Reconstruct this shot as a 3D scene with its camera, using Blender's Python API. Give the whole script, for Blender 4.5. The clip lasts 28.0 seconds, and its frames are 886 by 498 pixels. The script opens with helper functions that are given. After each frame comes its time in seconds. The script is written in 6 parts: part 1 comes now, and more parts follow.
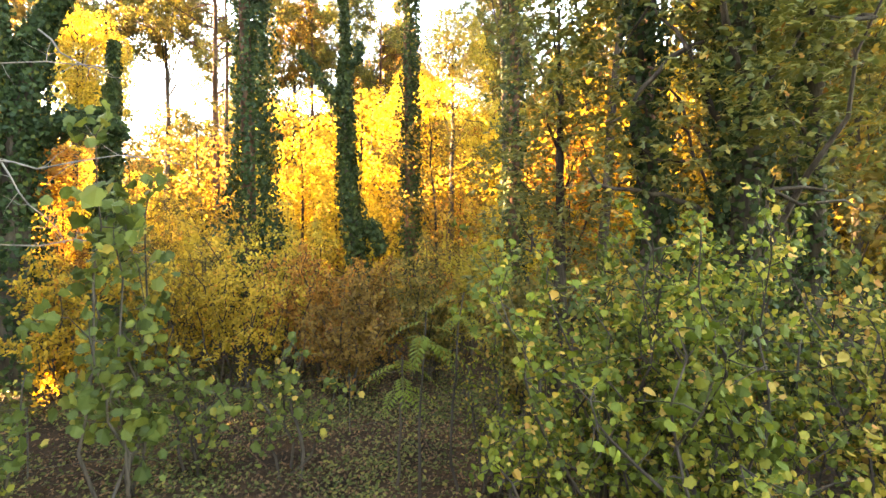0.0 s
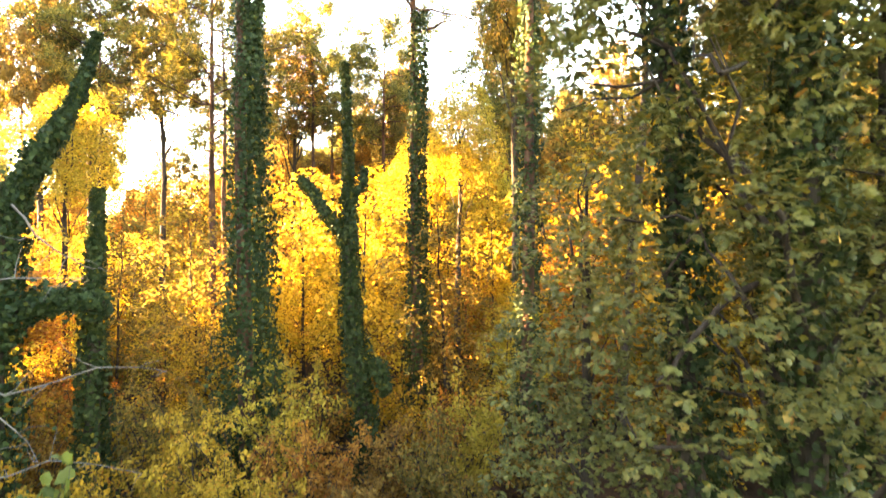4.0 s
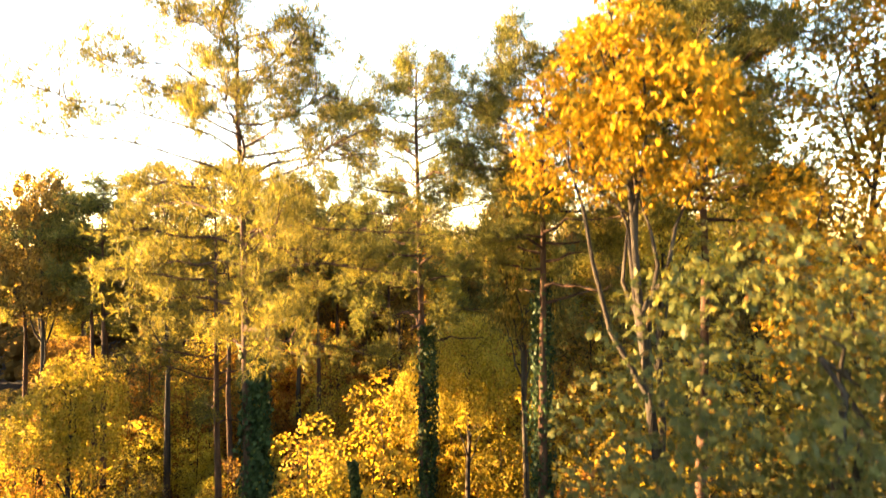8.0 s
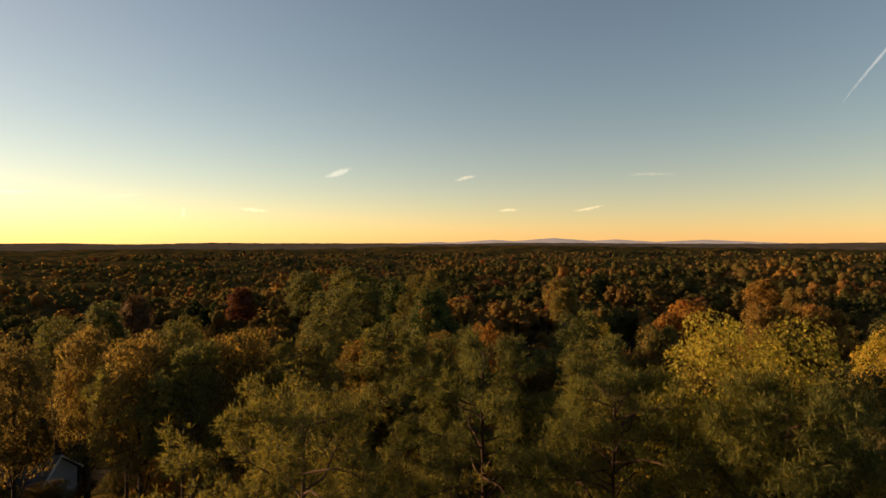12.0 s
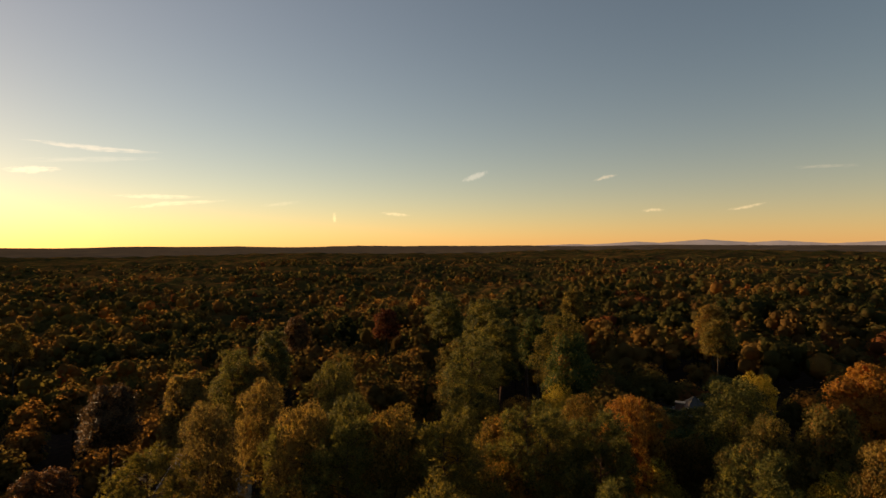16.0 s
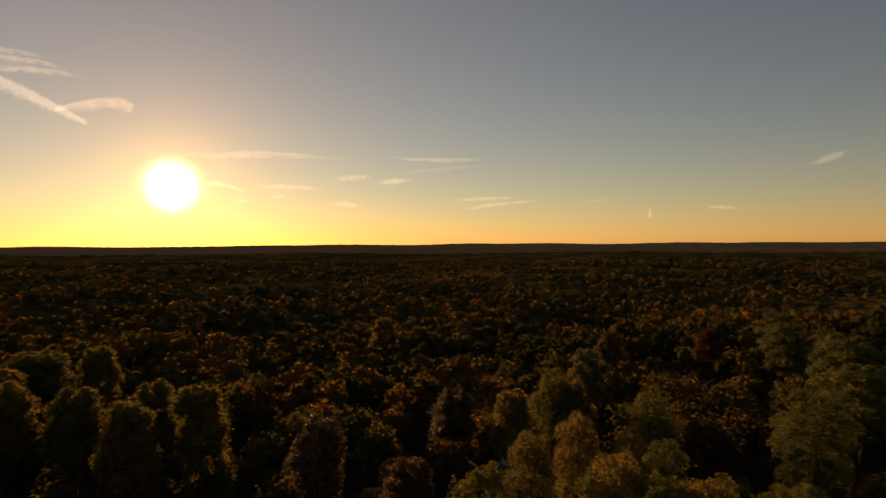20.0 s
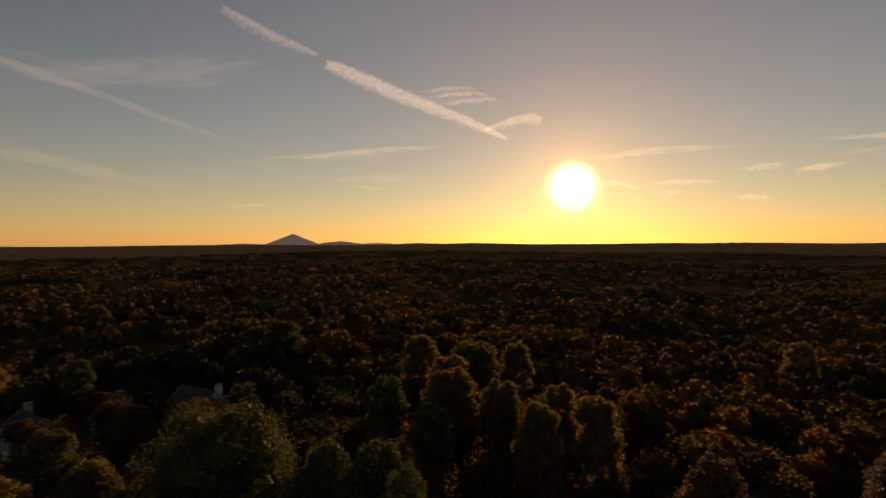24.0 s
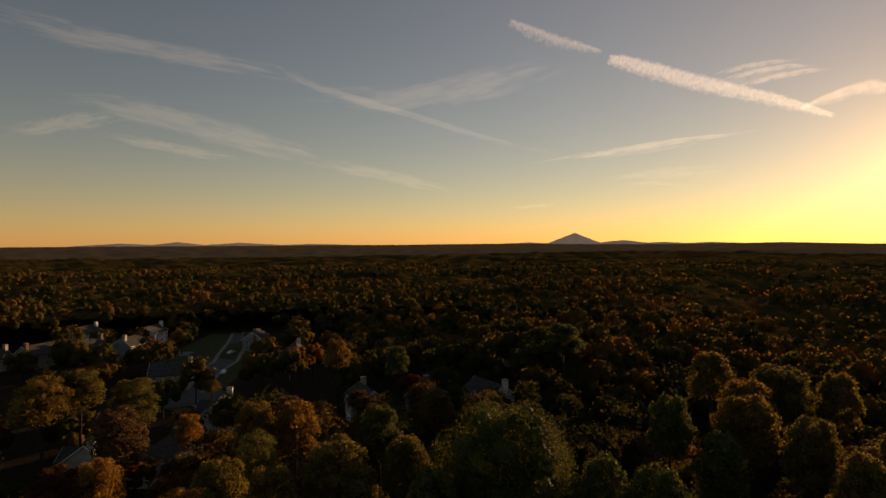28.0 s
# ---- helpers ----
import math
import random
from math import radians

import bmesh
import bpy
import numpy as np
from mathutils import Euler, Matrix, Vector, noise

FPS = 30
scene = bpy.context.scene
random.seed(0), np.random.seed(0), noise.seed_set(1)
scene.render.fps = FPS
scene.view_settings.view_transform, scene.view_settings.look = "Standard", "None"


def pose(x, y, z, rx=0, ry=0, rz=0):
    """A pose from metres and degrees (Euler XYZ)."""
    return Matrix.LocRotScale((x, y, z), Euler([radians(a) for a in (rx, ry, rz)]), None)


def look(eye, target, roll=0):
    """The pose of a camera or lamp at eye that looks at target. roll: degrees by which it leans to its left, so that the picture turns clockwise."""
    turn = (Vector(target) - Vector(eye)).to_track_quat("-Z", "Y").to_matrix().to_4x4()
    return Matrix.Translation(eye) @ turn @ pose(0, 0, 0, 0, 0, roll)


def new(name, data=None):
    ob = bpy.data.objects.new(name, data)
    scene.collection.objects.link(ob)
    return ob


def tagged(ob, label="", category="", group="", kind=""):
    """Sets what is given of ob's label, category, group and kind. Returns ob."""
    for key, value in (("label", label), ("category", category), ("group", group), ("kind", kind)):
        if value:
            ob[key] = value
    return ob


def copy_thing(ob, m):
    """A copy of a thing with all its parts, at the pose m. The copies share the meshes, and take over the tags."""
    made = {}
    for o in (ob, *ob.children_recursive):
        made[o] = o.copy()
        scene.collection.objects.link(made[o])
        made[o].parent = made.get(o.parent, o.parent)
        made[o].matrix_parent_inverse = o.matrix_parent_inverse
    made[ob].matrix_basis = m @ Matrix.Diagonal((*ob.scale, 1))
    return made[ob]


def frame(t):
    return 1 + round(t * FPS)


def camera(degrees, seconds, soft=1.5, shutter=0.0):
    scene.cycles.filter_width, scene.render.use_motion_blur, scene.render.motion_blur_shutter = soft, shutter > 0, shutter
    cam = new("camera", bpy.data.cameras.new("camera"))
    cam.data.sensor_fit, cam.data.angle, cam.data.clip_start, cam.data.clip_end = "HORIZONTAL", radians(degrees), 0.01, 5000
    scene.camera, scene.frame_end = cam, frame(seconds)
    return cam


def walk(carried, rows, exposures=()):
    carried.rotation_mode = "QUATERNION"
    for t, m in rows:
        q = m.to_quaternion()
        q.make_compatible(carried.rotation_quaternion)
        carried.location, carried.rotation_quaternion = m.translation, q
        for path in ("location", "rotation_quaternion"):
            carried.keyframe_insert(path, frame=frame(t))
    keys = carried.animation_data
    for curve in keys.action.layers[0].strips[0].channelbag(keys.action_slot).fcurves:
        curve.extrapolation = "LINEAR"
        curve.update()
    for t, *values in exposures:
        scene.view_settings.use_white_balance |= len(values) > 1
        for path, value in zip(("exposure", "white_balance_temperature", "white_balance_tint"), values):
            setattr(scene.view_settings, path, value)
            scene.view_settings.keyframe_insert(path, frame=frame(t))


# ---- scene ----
cam = camera(77.4, 28.0, soft=1.5, shutter=0.5)

# seconds, x, y, z, heading to the left of +y, tilt, lean
ROWS = [
    (0.0, -0.00, -0.00, 4.00, -0.06, -0.66, -0.03),
    (0.5, -0.00, 0.01, 4.16, -0.07, -0.70, -0.01),
    (1.0, 0.02, -0.00, 4.46, 0.01, -0.67, -0.00),
    (1.5, 0.04, 0.05, 4.87, 0.12, -0.67, 0.00),
    (2.0, 0.03, 0.28, 5.40, 0.14, -0.69, 0.02),
    (2.5, -0.02, 0.59, 6.15, 0.17, -0.68, 0.02),
    (3.0, -0.11, 0.90, 6.93, 0.07, -0.71, 0.02),
    (3.5, -0.23, 1.18, 7.78, 0.01, -0.76, 0.05),
    (4.0, -0.35, 1.43, 8.76, -0.03, -0.83, 0.11),
    (4.5, -0.45, 1.62, 9.92, -0.06, -0.89, 0.20),
    (5.0, -0.51, 1.73, 11.30, -0.03, -0.90, 0.29),
    (5.5, -0.56, 1.79, 12.83, -0.05, -0.90, 0.39),
    (6.0, -0.59, 1.86, 14.51, -0.02, -0.87, 0.36),
    (6.5, -0.61, 1.92, 16.31, 0.06, -0.77, 0.17),
    (7.0, -0.60, 2.00, 18.13, 0.19, -0.65, -0.07),
    (7.5, -0.61, 2.02, 19.93, 0.20, -0.55, -0.28),
    (8.0, -0.61, 2.12, 21.77, 0.26, -0.49, -0.41),
    (8.5, -0.61, 2.28, 23.66, 0.39, -0.48, -0.40),
    (9.0, -0.52, 2.40, 25.51, 0.50, -0.51, -0.30),
    (9.5, -0.37, 2.50, 27.26, 0.88, -0.56, -0.18),
    (10.0, -0.24, 2.62, 28.81, 2.76, -0.60, -0.15),
    (10.5, -0.10, 2.71, 30.20, 3.43, -0.60, -0.10),
    (11.0, -0.05, 2.75, 31.56, 5.36, -0.62, -0.04),
    (11.5, -0.06, 2.72, 32.66, 7.42, -0.65, -0.04),
    (12.0, -0.13, 2.66, 33.80, 8.28, -0.68, -0.04),
    (12.5, -0.22, 2.58, 34.92, 8.61, -0.69, -0.05),
    (13.0, -0.30, 2.48, 35.97, 9.11, -0.69, -0.06),
    (13.5, -0.36, 2.37, 36.91, 10.48, -0.66, -0.09),
    (14.0, -0.35, 2.25, 37.69, 13.40, -0.62, -0.11),
    (14.5, -0.30, 2.14, 38.36, 16.64, -0.60, -0.13),
    (15.0, -0.23, 2.02, 38.98, 19.35, -0.56, -0.16),
    (15.5, -0.14, 1.89, 39.58, 20.94, -0.52, -0.20),
    (16.0, -0.05, 1.76, 40.19, 22.33, -0.49, -0.23),
    (16.5, 0.04, 1.61, 40.81, 24.36, -0.52, -0.25),
    (17.0, 0.16, 1.38, 41.46, 27.49, -0.58, -0.29),
    (17.5, 0.34, 1.08, 42.12, 31.67, -0.62, -0.37),
    (18.0, 0.58, 0.78, 42.75, 36.01, -0.64, -0.46),
    (18.5, 0.82, 0.54, 43.37, 40.36, -0.66, -0.54),
    (19.0, 0.96, 0.30, 44.02, 44.63, -0.67, -0.56),
    (19.5, 1.10, 0.02, 44.65, 49.20, -0.69, -0.51),
    (20.0, 1.31, -0.26, 45.26, 53.93, -0.72, -0.41),
    (20.5, 1.55, -0.50, 45.93, 58.68, -0.77, -0.35),
    (21.0, 1.79, -0.73, 46.60, 63.34, -0.80, -0.30),
    (21.5, 2.05, -0.96, 47.20, 68.00, -0.83, -0.29),
    (22.0, 2.37, -1.12, 47.72, 72.87, -0.81, -0.25),
    (22.5, 2.75, -1.22, 48.18, 77.89, -0.78, -0.22),
    (23.0, 3.17, -1.26, 48.60, 83.00, -0.77, -0.23),
    (23.5, 3.62, -1.23, 49.00, 88.11, -0.77, -0.27),
    (24.0, 4.09, -1.15, 49.39, 93.19, -0.79, -0.28),
    (24.5, 4.57, -1.05, 49.78, 98.00, -0.78, -0.27),
    (25.0, 5.06, -0.91, 50.17, 102.32, -0.72, -0.27),
    (25.5, 5.54, -0.76, 50.57, 106.66, -0.71, -0.29),
    (26.0, 5.94, -0.59, 50.92, 111.16, -0.72, -0.29),
    (26.5, 6.09, -0.41, 51.23, 115.83, -0.74, -0.30),
    (27.0, 6.09, -0.29, 51.47, 120.27, -0.77, -0.31),
    (27.5, 6.07, -0.23, 51.63, 121.36, -0.77, -0.30),
    (28.0, 6.06, -0.19, 51.71, 121.75, -0.78, -0.32),
]
EXPOSURES = [(0.0, 6.57, 9900, 21), (2.0, 6.57, 9900, 21), (5.0, 5.97, 9600, 21), (6.0, 5.47, 9200, 18), (7.0, 5.07, 8800, 15), (8.0, 4.35, 8900, 15), (9.0, 3.35, 8700, 15), (9.5, 2.55, 8400, 15), (10.0, 2.05, 8000, 16), (11.0, 1.45, 8000, 16), (14.0, 0.75, 8300, 18), (17.0, 0.58, 8700, 20), (19.0, 0.18, 9350, 22), (20.0, -0.05, 9500, 23), (24.0, -0.2, 9600, 25), (26.0, -0.12, 9550, 25), (28.0, 0.14, 9450, 24)]
walk(cam, [(t, pose(x, y, z, 90 + tilt, -lean, heading)) for t, x, y, z, heading, tilt, lean in ROWS], EXPOSURES)

# ---- light: a low evening sun to the left of the first heading, and its sky ----
SUN_AZ, SUN_EL = 80.0, 5.3          # degrees left of +y, degrees up


def heading(az, el=0.0):
    a, e = radians(az), radians(el)
    return Vector((-math.sin(a) * math.cos(e), math.cos(a) * math.cos(e), math.sin(e)))


SUN_WAY = heading(SUN_AZ, SUN_EL)
sun_data = bpy.data.lights.new("sun", "SUN")
sun_data.energy, sun_data.angle, sun_data.color = 5.0, radians(0.55), (1.0, 0.72, 0.42)
sun = new("sun", sun_data)
sun.matrix_world = look((0, 0, 300), Vector((0, 0, 300)) - SUN_WAY)

world = bpy.data.worlds.new("evening_sky")
scene.world = world
world.use_nodes = True
wt = world.node_tree
wt.nodes.clear()


def wnode(kind, **values):
    n = wt.nodes.new(kind)
    for key, value in values.items():
        if key == "operation":
            n.operation = value
        else:
            n.inputs[int(key[1:])].default_value = value
    return n


sky = wt.nodes.new("ShaderNodeTexSky")
sky.sky_type, sky.sun_disc = "NISHITA", False
sky.sun_elevation, sky.sun_rotation = radians(SUN_EL), radians(-SUN_AZ)
sky.altitude, sky.air_density, sky.dust_density, sky.ozone_density = 250, 1.0, 0.12, 2.0
sky_bg = wnode("ShaderNodeBackground", _1=0.10)
wt.links.new(sky.outputs[0], sky_bg.inputs[0])
# the bright aureole round the sun
coord = wt.nodes.new("ShaderNodeTexCoord")
dot = wnode("ShaderNodeVectorMath", operation="DOT_PRODUCT", _1=SUN_WAY)
wt.links.new(coord.outputs["Generated"], dot.inputs[0])
clamp = wnode("ShaderNodeMath", operation="MINIMUM", _1=0.9999999)
wt.links.new(dot.outputs["Value"], clamp.inputs[0])
arc = wnode("ShaderNodeMath", operation="ARCCOSINE")
wt.links.new(clamp.outputs[0], arc.inputs[0])
last = sky_bg.outputs[0]
# width in degrees, power of the fall-off, colour, strength
for width, power, colour, strength in ((1.75, 3.0, (1.0, 0.86, 0.5), 9.0), (2.7, 1.0, (1.0, 0.50, 0.05), 0.95), (26.0, 1.0, (1.0, 0.50, 0.20), 0.17)):
    scaled = wnode("ShaderNodeMath", operation="DIVIDE", _1=radians(width))
    wt.links.new(arc.outputs[0], scaled.inputs[0])
    raised = wnode("ShaderNodeMath", operation="POWER", _1=power)
    wt.links.new(scaled.outputs[0], raised.inputs[0])
    minus = wnode("ShaderNodeMath", operation="MULTIPLY", _1=-1.0)
    wt.links.new(raised.outputs[0], minus.inputs[0])
    fall = wnode("ShaderNodeMath", operation="EXPONENT")
    wt.links.new(minus.outputs[0], fall.inputs[0])
    times = wnode("ShaderNodeMath", operation="MULTIPLY", _1=strength)
    wt.links.new(fall.outputs[0], times.inputs[0])
    glow = wnode("ShaderNodeBackground", _0=(*colour, 1))
    wt.links.new(times.outputs[0], glow.inputs[1])
    add = wt.nodes.new("ShaderNodeAddShader")
    wt.links.new(last, add.inputs[0])
    wt.links.new(glow.outputs[0], add.inputs[1])
    last = add.outputs[0]
# the warm haze that lies along the whole horizon
up = wt.nodes.new("ShaderNodeSeparateXYZ")
wt.links.new(coord.outputs["Generated"], up.inputs[0])
level = wnode("ShaderNodeMath", operation="ABSOLUTE")
wt.links.new(up.outputs[2], level.inputs[0])
thin = wnode("ShaderNodeMath", operation="MULTIPLY", _1=-12.0)
wt.links.new(level.outputs[0], thin.inputs[0])
veil = wnode("ShaderNodeMath", operation="EXPONENT")
wt.links.new(thin.outputs[0], veil.inputs[0])
amount = wnode("ShaderNodeMath", operation="MULTIPLY", _1=0.115)
wt.links.new(veil.outputs[0], amount.inputs[0])
haze = wnode("ShaderNodeBackground", _0=(1.0, 0.40, 0.32, 1))
wt.links.new(amount.outputs[0], haze.inputs[1])
add = wt.nodes.new("ShaderNodeAddShader")
wt.links.new(last, add.inputs[0])
wt.links.new(haze.outputs[0], add.inputs[1])
last = add.outputs[0]
world_out = wt.nodes.new("ShaderNodeOutputWorld")
wt.links.new(last, world_out.inputs[0])

# ---- materials ----
def material(name):
    m = bpy.data.materials.new(name)
    m.use_nodes = True
    nt = m.node_tree
    nt.nodes.clear()
    out = nt.nodes.new("ShaderNodeOutputMaterial")
    return m, nt, out


def ramp(nt, source, stops, mode="LINEAR"):
    r = nt.nodes.new("ShaderNodeValToRGB")
    r.color_ramp.interpolation = mode
    els = r.color_ramp.elements
    while len(els) < len(stops):
        els.new(0.5)
    for e, (at, colour) in zip(els, stops):
        e.position, e.color = at, (*colour, 1)
    nt.links.new(source, r.inputs[0])
    return r.outputs[0]


def noise_of(nt, scale, detail=3.0, space="Object"):
    c = nt.nodes.new("ShaderNodeTexCoord")
    n = nt.nodes.new("ShaderNodeTexNoise")
    n.inputs["Scale"].default_value, n.inputs["Detail"].default_value = scale, detail
    nt.links.new(c.outputs[space], n.inputs["Vector"])
    return n.outputs["Fac"]


def mixed(nt, fac, a, b, mode="MIX"):
    m = nt.nodes.new("ShaderNodeMix")
    m.data_type, m.blend_type = "RGBA", mode
    for socket, value in ((m.inputs["Factor"], fac), (m.inputs[6], a), (m.inputs[7], b)):
        if hasattr(value, "links"):
            nt.links.new(value, socket)
        elif isinstance(value, (int, float)):
            socket.default_value = value
        else:
            socket.default_value = (*value, 1)
    return m.outputs[2]


def leaf_material(name, stops, through_light=0.42, rough=0.8, tree_spread=0.35, gloss=0.05):
    """Leaves: a colour for each leaf, a tint for each tree, a part of the light shining through."""
    m, nt, out = material(name)
    geo = nt.nodes.new("ShaderNodeNewGeometry")
    colour = ramp(nt, geo.outputs["Random Per Island"], stops)
    info = nt.nodes.new("ShaderNodeObjectInfo")
    tint = ramp(nt, info.outputs["Random"], ((0.0, (1 - tree_spread, 1 - tree_spread * 0.8, 0.9)), (0.5, (1, 1, 1)), (1.0, (1, 1 - tree_spread * 0.55, 0.8))))
    colour = mixed(nt, 1.0, colour, tint, "MULTIPLY")
    blotch = ramp(nt, noise_of(nt, 0.55, 4.0), ((0.3, (0.62, 0.62, 0.62)), (0.7, (1.12, 1.08, 1.0))))
    colour = mixed(nt, 0.8, colour, blotch, "MULTIPLY")
    face = nt.nodes.new("ShaderNodeBsdfPrincipled")
    nt.links.new(colour, face.inputs["Base Color"])
    face.inputs["Roughness"].default_value, face.inputs["Specular IOR Level"].default_value = rough, gloss
    back = nt.nodes.new("ShaderNodeBsdfTranslucent")
    warm = mixed(nt, 1.0, colour, (1.3, 1.2, 0.8), "MULTIPLY")
    nt.links.new(warm, back.inputs["Color"])
    mix = nt.nodes.new("ShaderNodeMixShader")
    mix.inputs[0].default_value = through_light
    nt.links.new(face.outputs[0], mix.inputs[1])
    nt.links.new(back.outputs[0], mix.inputs[2])
    nt.links.new(mix.outputs[0], out.inputs[0])
    return m


def surface(name, dark, light, scale, rough=0.9, bump=0.4, fine=8.0, metal=0.0, stretch=(1, 1, 1), depth=0.05):
    """A rough surface: two colours by a coarse and a fine noise, and relief."""
    m, nt, out = material(name)
    c = nt.nodes.new("ShaderNodeTexCoord")
    mp = nt.nodes.new("ShaderNodeMapping")
    mp.inputs["Scale"].default_value = stretch
    nt.links.new(c.outputs["Object"], mp.inputs[0])
    facs = []
    for s in (scale, scale * fine):
        n = nt.nodes.new("ShaderNodeTexNoise")
        n.inputs["Scale"].default_value, n.inputs["Detail"].default_value = s, 5.0
        nt.links.new(mp.outputs[0], n.inputs["Vector"])
        facs.append(n.outputs["Fac"])
    a = ramp(nt, facs[0], ((0.32, dark), (0.68, light)))
    b = ramp(nt, facs[1], ((0.3, (0.72, 0.72, 0.72)), (0.7, (1.15, 1.15, 1.15))))
    colour = mixed(nt, 0.9, a, b, "MULTIPLY")
    p = nt.nodes.new("ShaderNodeBsdfPrincipled")
    nt.links.new(colour, p.inputs["Base Color"])
    p.inputs["Roughness"].default_value, p.inputs["Metallic"].default_value = rough, metal
    p.inputs["Specular IOR Level"].default_value = 0.08 if rough > 0.86 else 0.4
    bp = nt.nodes.new("ShaderNodeBump")
    bp.inputs["Strength"].default_value, bp.inputs["Distance"].default_value = bump, depth
    nt.links.new(facs[1], bp.inputs["Height"])
    nt.links.new(bp.outputs[0], p.inputs["Normal"])
    nt.links.new(p.outputs[0], out.inputs[0])
    return m


M = {}
M["ivy"] = leaf_material("ivy_leaves", ((0, (0.012, 0.027, 0.010)), (0.6, (0.024, 0.046, 0.017)), (0.95, (0.042, 0.068, 0.024)), (1, (0.13, 0.12, 0.02))), 0.25, 0.55, 0.2, 0.12)
M["needles"] = leaf_material("pine_needles", ((0, (0.056, 0.062, 0.022)), (0.6, (0.118, 0.120, 0.037)), (1, (0.22, 0.182, 0.050))), 0.48, 0.6, 0.22)
M["green"] = leaf_material("green_leaves", ((0, (0.030, 0.050, 0.017)), (0.55, (0.062, 0.086, 0.028)), (0.85, (0.115, 0.125, 0.038)), (0.95, (0.22, 0.17, 0.03)), (1, (0.20, 0.09, 0.03))), 0.38, 0.7, 0.2, 0.05)
M["oak_green"] = leaf_material("dull_oak_leaves", ((0, (0.052, 0.072, 0.024)), (0.5, (0.095, 0.118, 0.038)), (0.9, (0.145, 0.150, 0.046)), (0.97, (0.23, 0.17, 0.035)), (1, (0.20, 0.09, 0.028))), 0.4, 0.55, 0.2, 0.25)
M["olive"] = leaf_material("olive_leaves", ((0, (0.070, 0.068, 0.023)), (0.5, (0.150, 0.124, 0.040)), (0.85, (0.235, 0.180, 0.052)), (1, (0.27, 0.145, 0.042))), 0.54)
M["amber"] = leaf_material("amber_leaves", ((0, (0.095, 0.070, 0.026)), (0.5, (0.215, 0.150, 0.048)), (0.85, (0.31, 0.215, 0.062)), (1, (0.27, 0.135, 0.046))), 0.56)
M["gold"] = leaf_material("golden_leaves", ((0, (0.19, 0.155, 0.030)), (0.5, (0.38, 0.305, 0.055)), (0.85, (0.50, 0.39, 0.075)), (1, (0.42, 0.22, 0.05))), 0.58, 0.55, 0.25)
M["oak_gold"] = leaf_material("orange_gold_oak_leaves", ((0, (0.12, 0.095, 0.022)), (0.5, (0.33, 0.215, 0.034)), (0.85, (0.46, 0.29, 0.042)), (1, (0.38, 0.155, 0.03))), 0.55, 0.6, 0.2)
M["yellow"] = leaf_material("yellow_leaves", ((0, (0.28, 0.25, 0.045)), (0.5, (0.50, 0.41, 0.07)), (1, (0.60, 0.49, 0.10))), 0.58, 0.55, 0.25)
M["orange"] = leaf_material("orange_leaves", ((0, (0.13, 0.068, 0.022)), (0.5, (0.30, 0.165, 0.040)), (0.85, (0.40, 0.235, 0.055)), (1, (0.30, 0.10, 0.03))), 0.52, 0.55, 0.35)
M["rust"] = leaf_material("rust_brown_leaves", ((0, (0.052, 0.033, 0.020)), (0.6, (0.135, 0.078, 0.038)), (1, (0.23, 0.13, 0.055))), 0.38, 0.6, 0.35)
M["red"] = leaf_material("red_leaves", ((0, (0.055, 0.018, 0.012)), (0.6, (0.115, 0.038, 0.020)), (1, (0.19, 0.08, 0.028))), 0.42)
M["shrub"] = leaf_material("shrub_leaves", ((0, (0.036, 0.052, 0.009)), (0.5, (0.084, 0.110, 0.015)), (0.8, (0.140, 0.158, 0.021)), (0.92, (0.24, 0.195, 0.032)), (1, (0.33, 0.19, 0.05))), 0.38, 0.55, 0.2, 0.12)
M["broad"] = leaf_material("broad_sapling_leaves", ((0, (0.032, 0.050, 0.013)), (0.6, (0.062, 0.088, 0.021)), (0.93, (0.095, 0.115, 0.026)), (1, (0.22, 0.16, 0.03))), 0.38, 0.55, 0.2, 0.12)
M["turning"] = leaf_material("yellowing_leaves", ((0, (0.070, 0.095, 0.02)), (0.4, (0.19, 0.17, 0.03)), (0.8, (0.33, 0.245, 0.06)), (1, (0.34, 0.18, 0.065))), 0.35, 0.5, 0.2)
M["ground_green"] = leaf_material("ground_cover_leaves", ((0, (0.026, 0.034, 0.011)), (0.6, (0.062, 0.072, 0.022)), (1, (0.14, 0.115, 0.034))), 0.25, 0.5)
M["litter"] = leaf_material("fallen_leaves", ((0, (0.030, 0.018, 0.010)), (0.6, (0.078, 0.044, 0.023)), (1, (0.17, 0.095, 0.048))), 0.1, 0.7)
M["pine_bark"] = surface("pine_bark", (0.028, 0.016, 0.011), (0.095, 0.052, 0.034), 3.0, 0.9, 0.8, 6.0, stretch=(1, 1, 0.25))
M["bark"] = surface("grey_brown_bark", (0.018, 0.014, 0.011), (0.055, 0.044, 0.034), 4.0, 0.9, 0.8, 6.0, stretch=(1, 1, 0.2))
M["dead"] = surface("grey_dead_wood", (0.06, 0.052, 0.044), (0.14, 0.122, 0.105), 4.0, 0.85, 0.5, 6.0, stretch=(1, 1, 0.2))
M["soil"] = surface("leaf_strewn_soil", (0.012, 0.007, 0.004), (0.040, 0.022, 0.012), 0.8, 0.95, 0.8, 14.0)
M["asphalt"] = surface("asphalt", (0.045, 0.045, 0.047), (0.065, 0.064, 0.064), 0.3, 0.85, 0.2, 20.0)
M["concrete"] = surface("concrete", (0.15, 0.142, 0.13), (0.23, 0.22, 0.205), 0.6, 0.85, 0.2, 12.0)
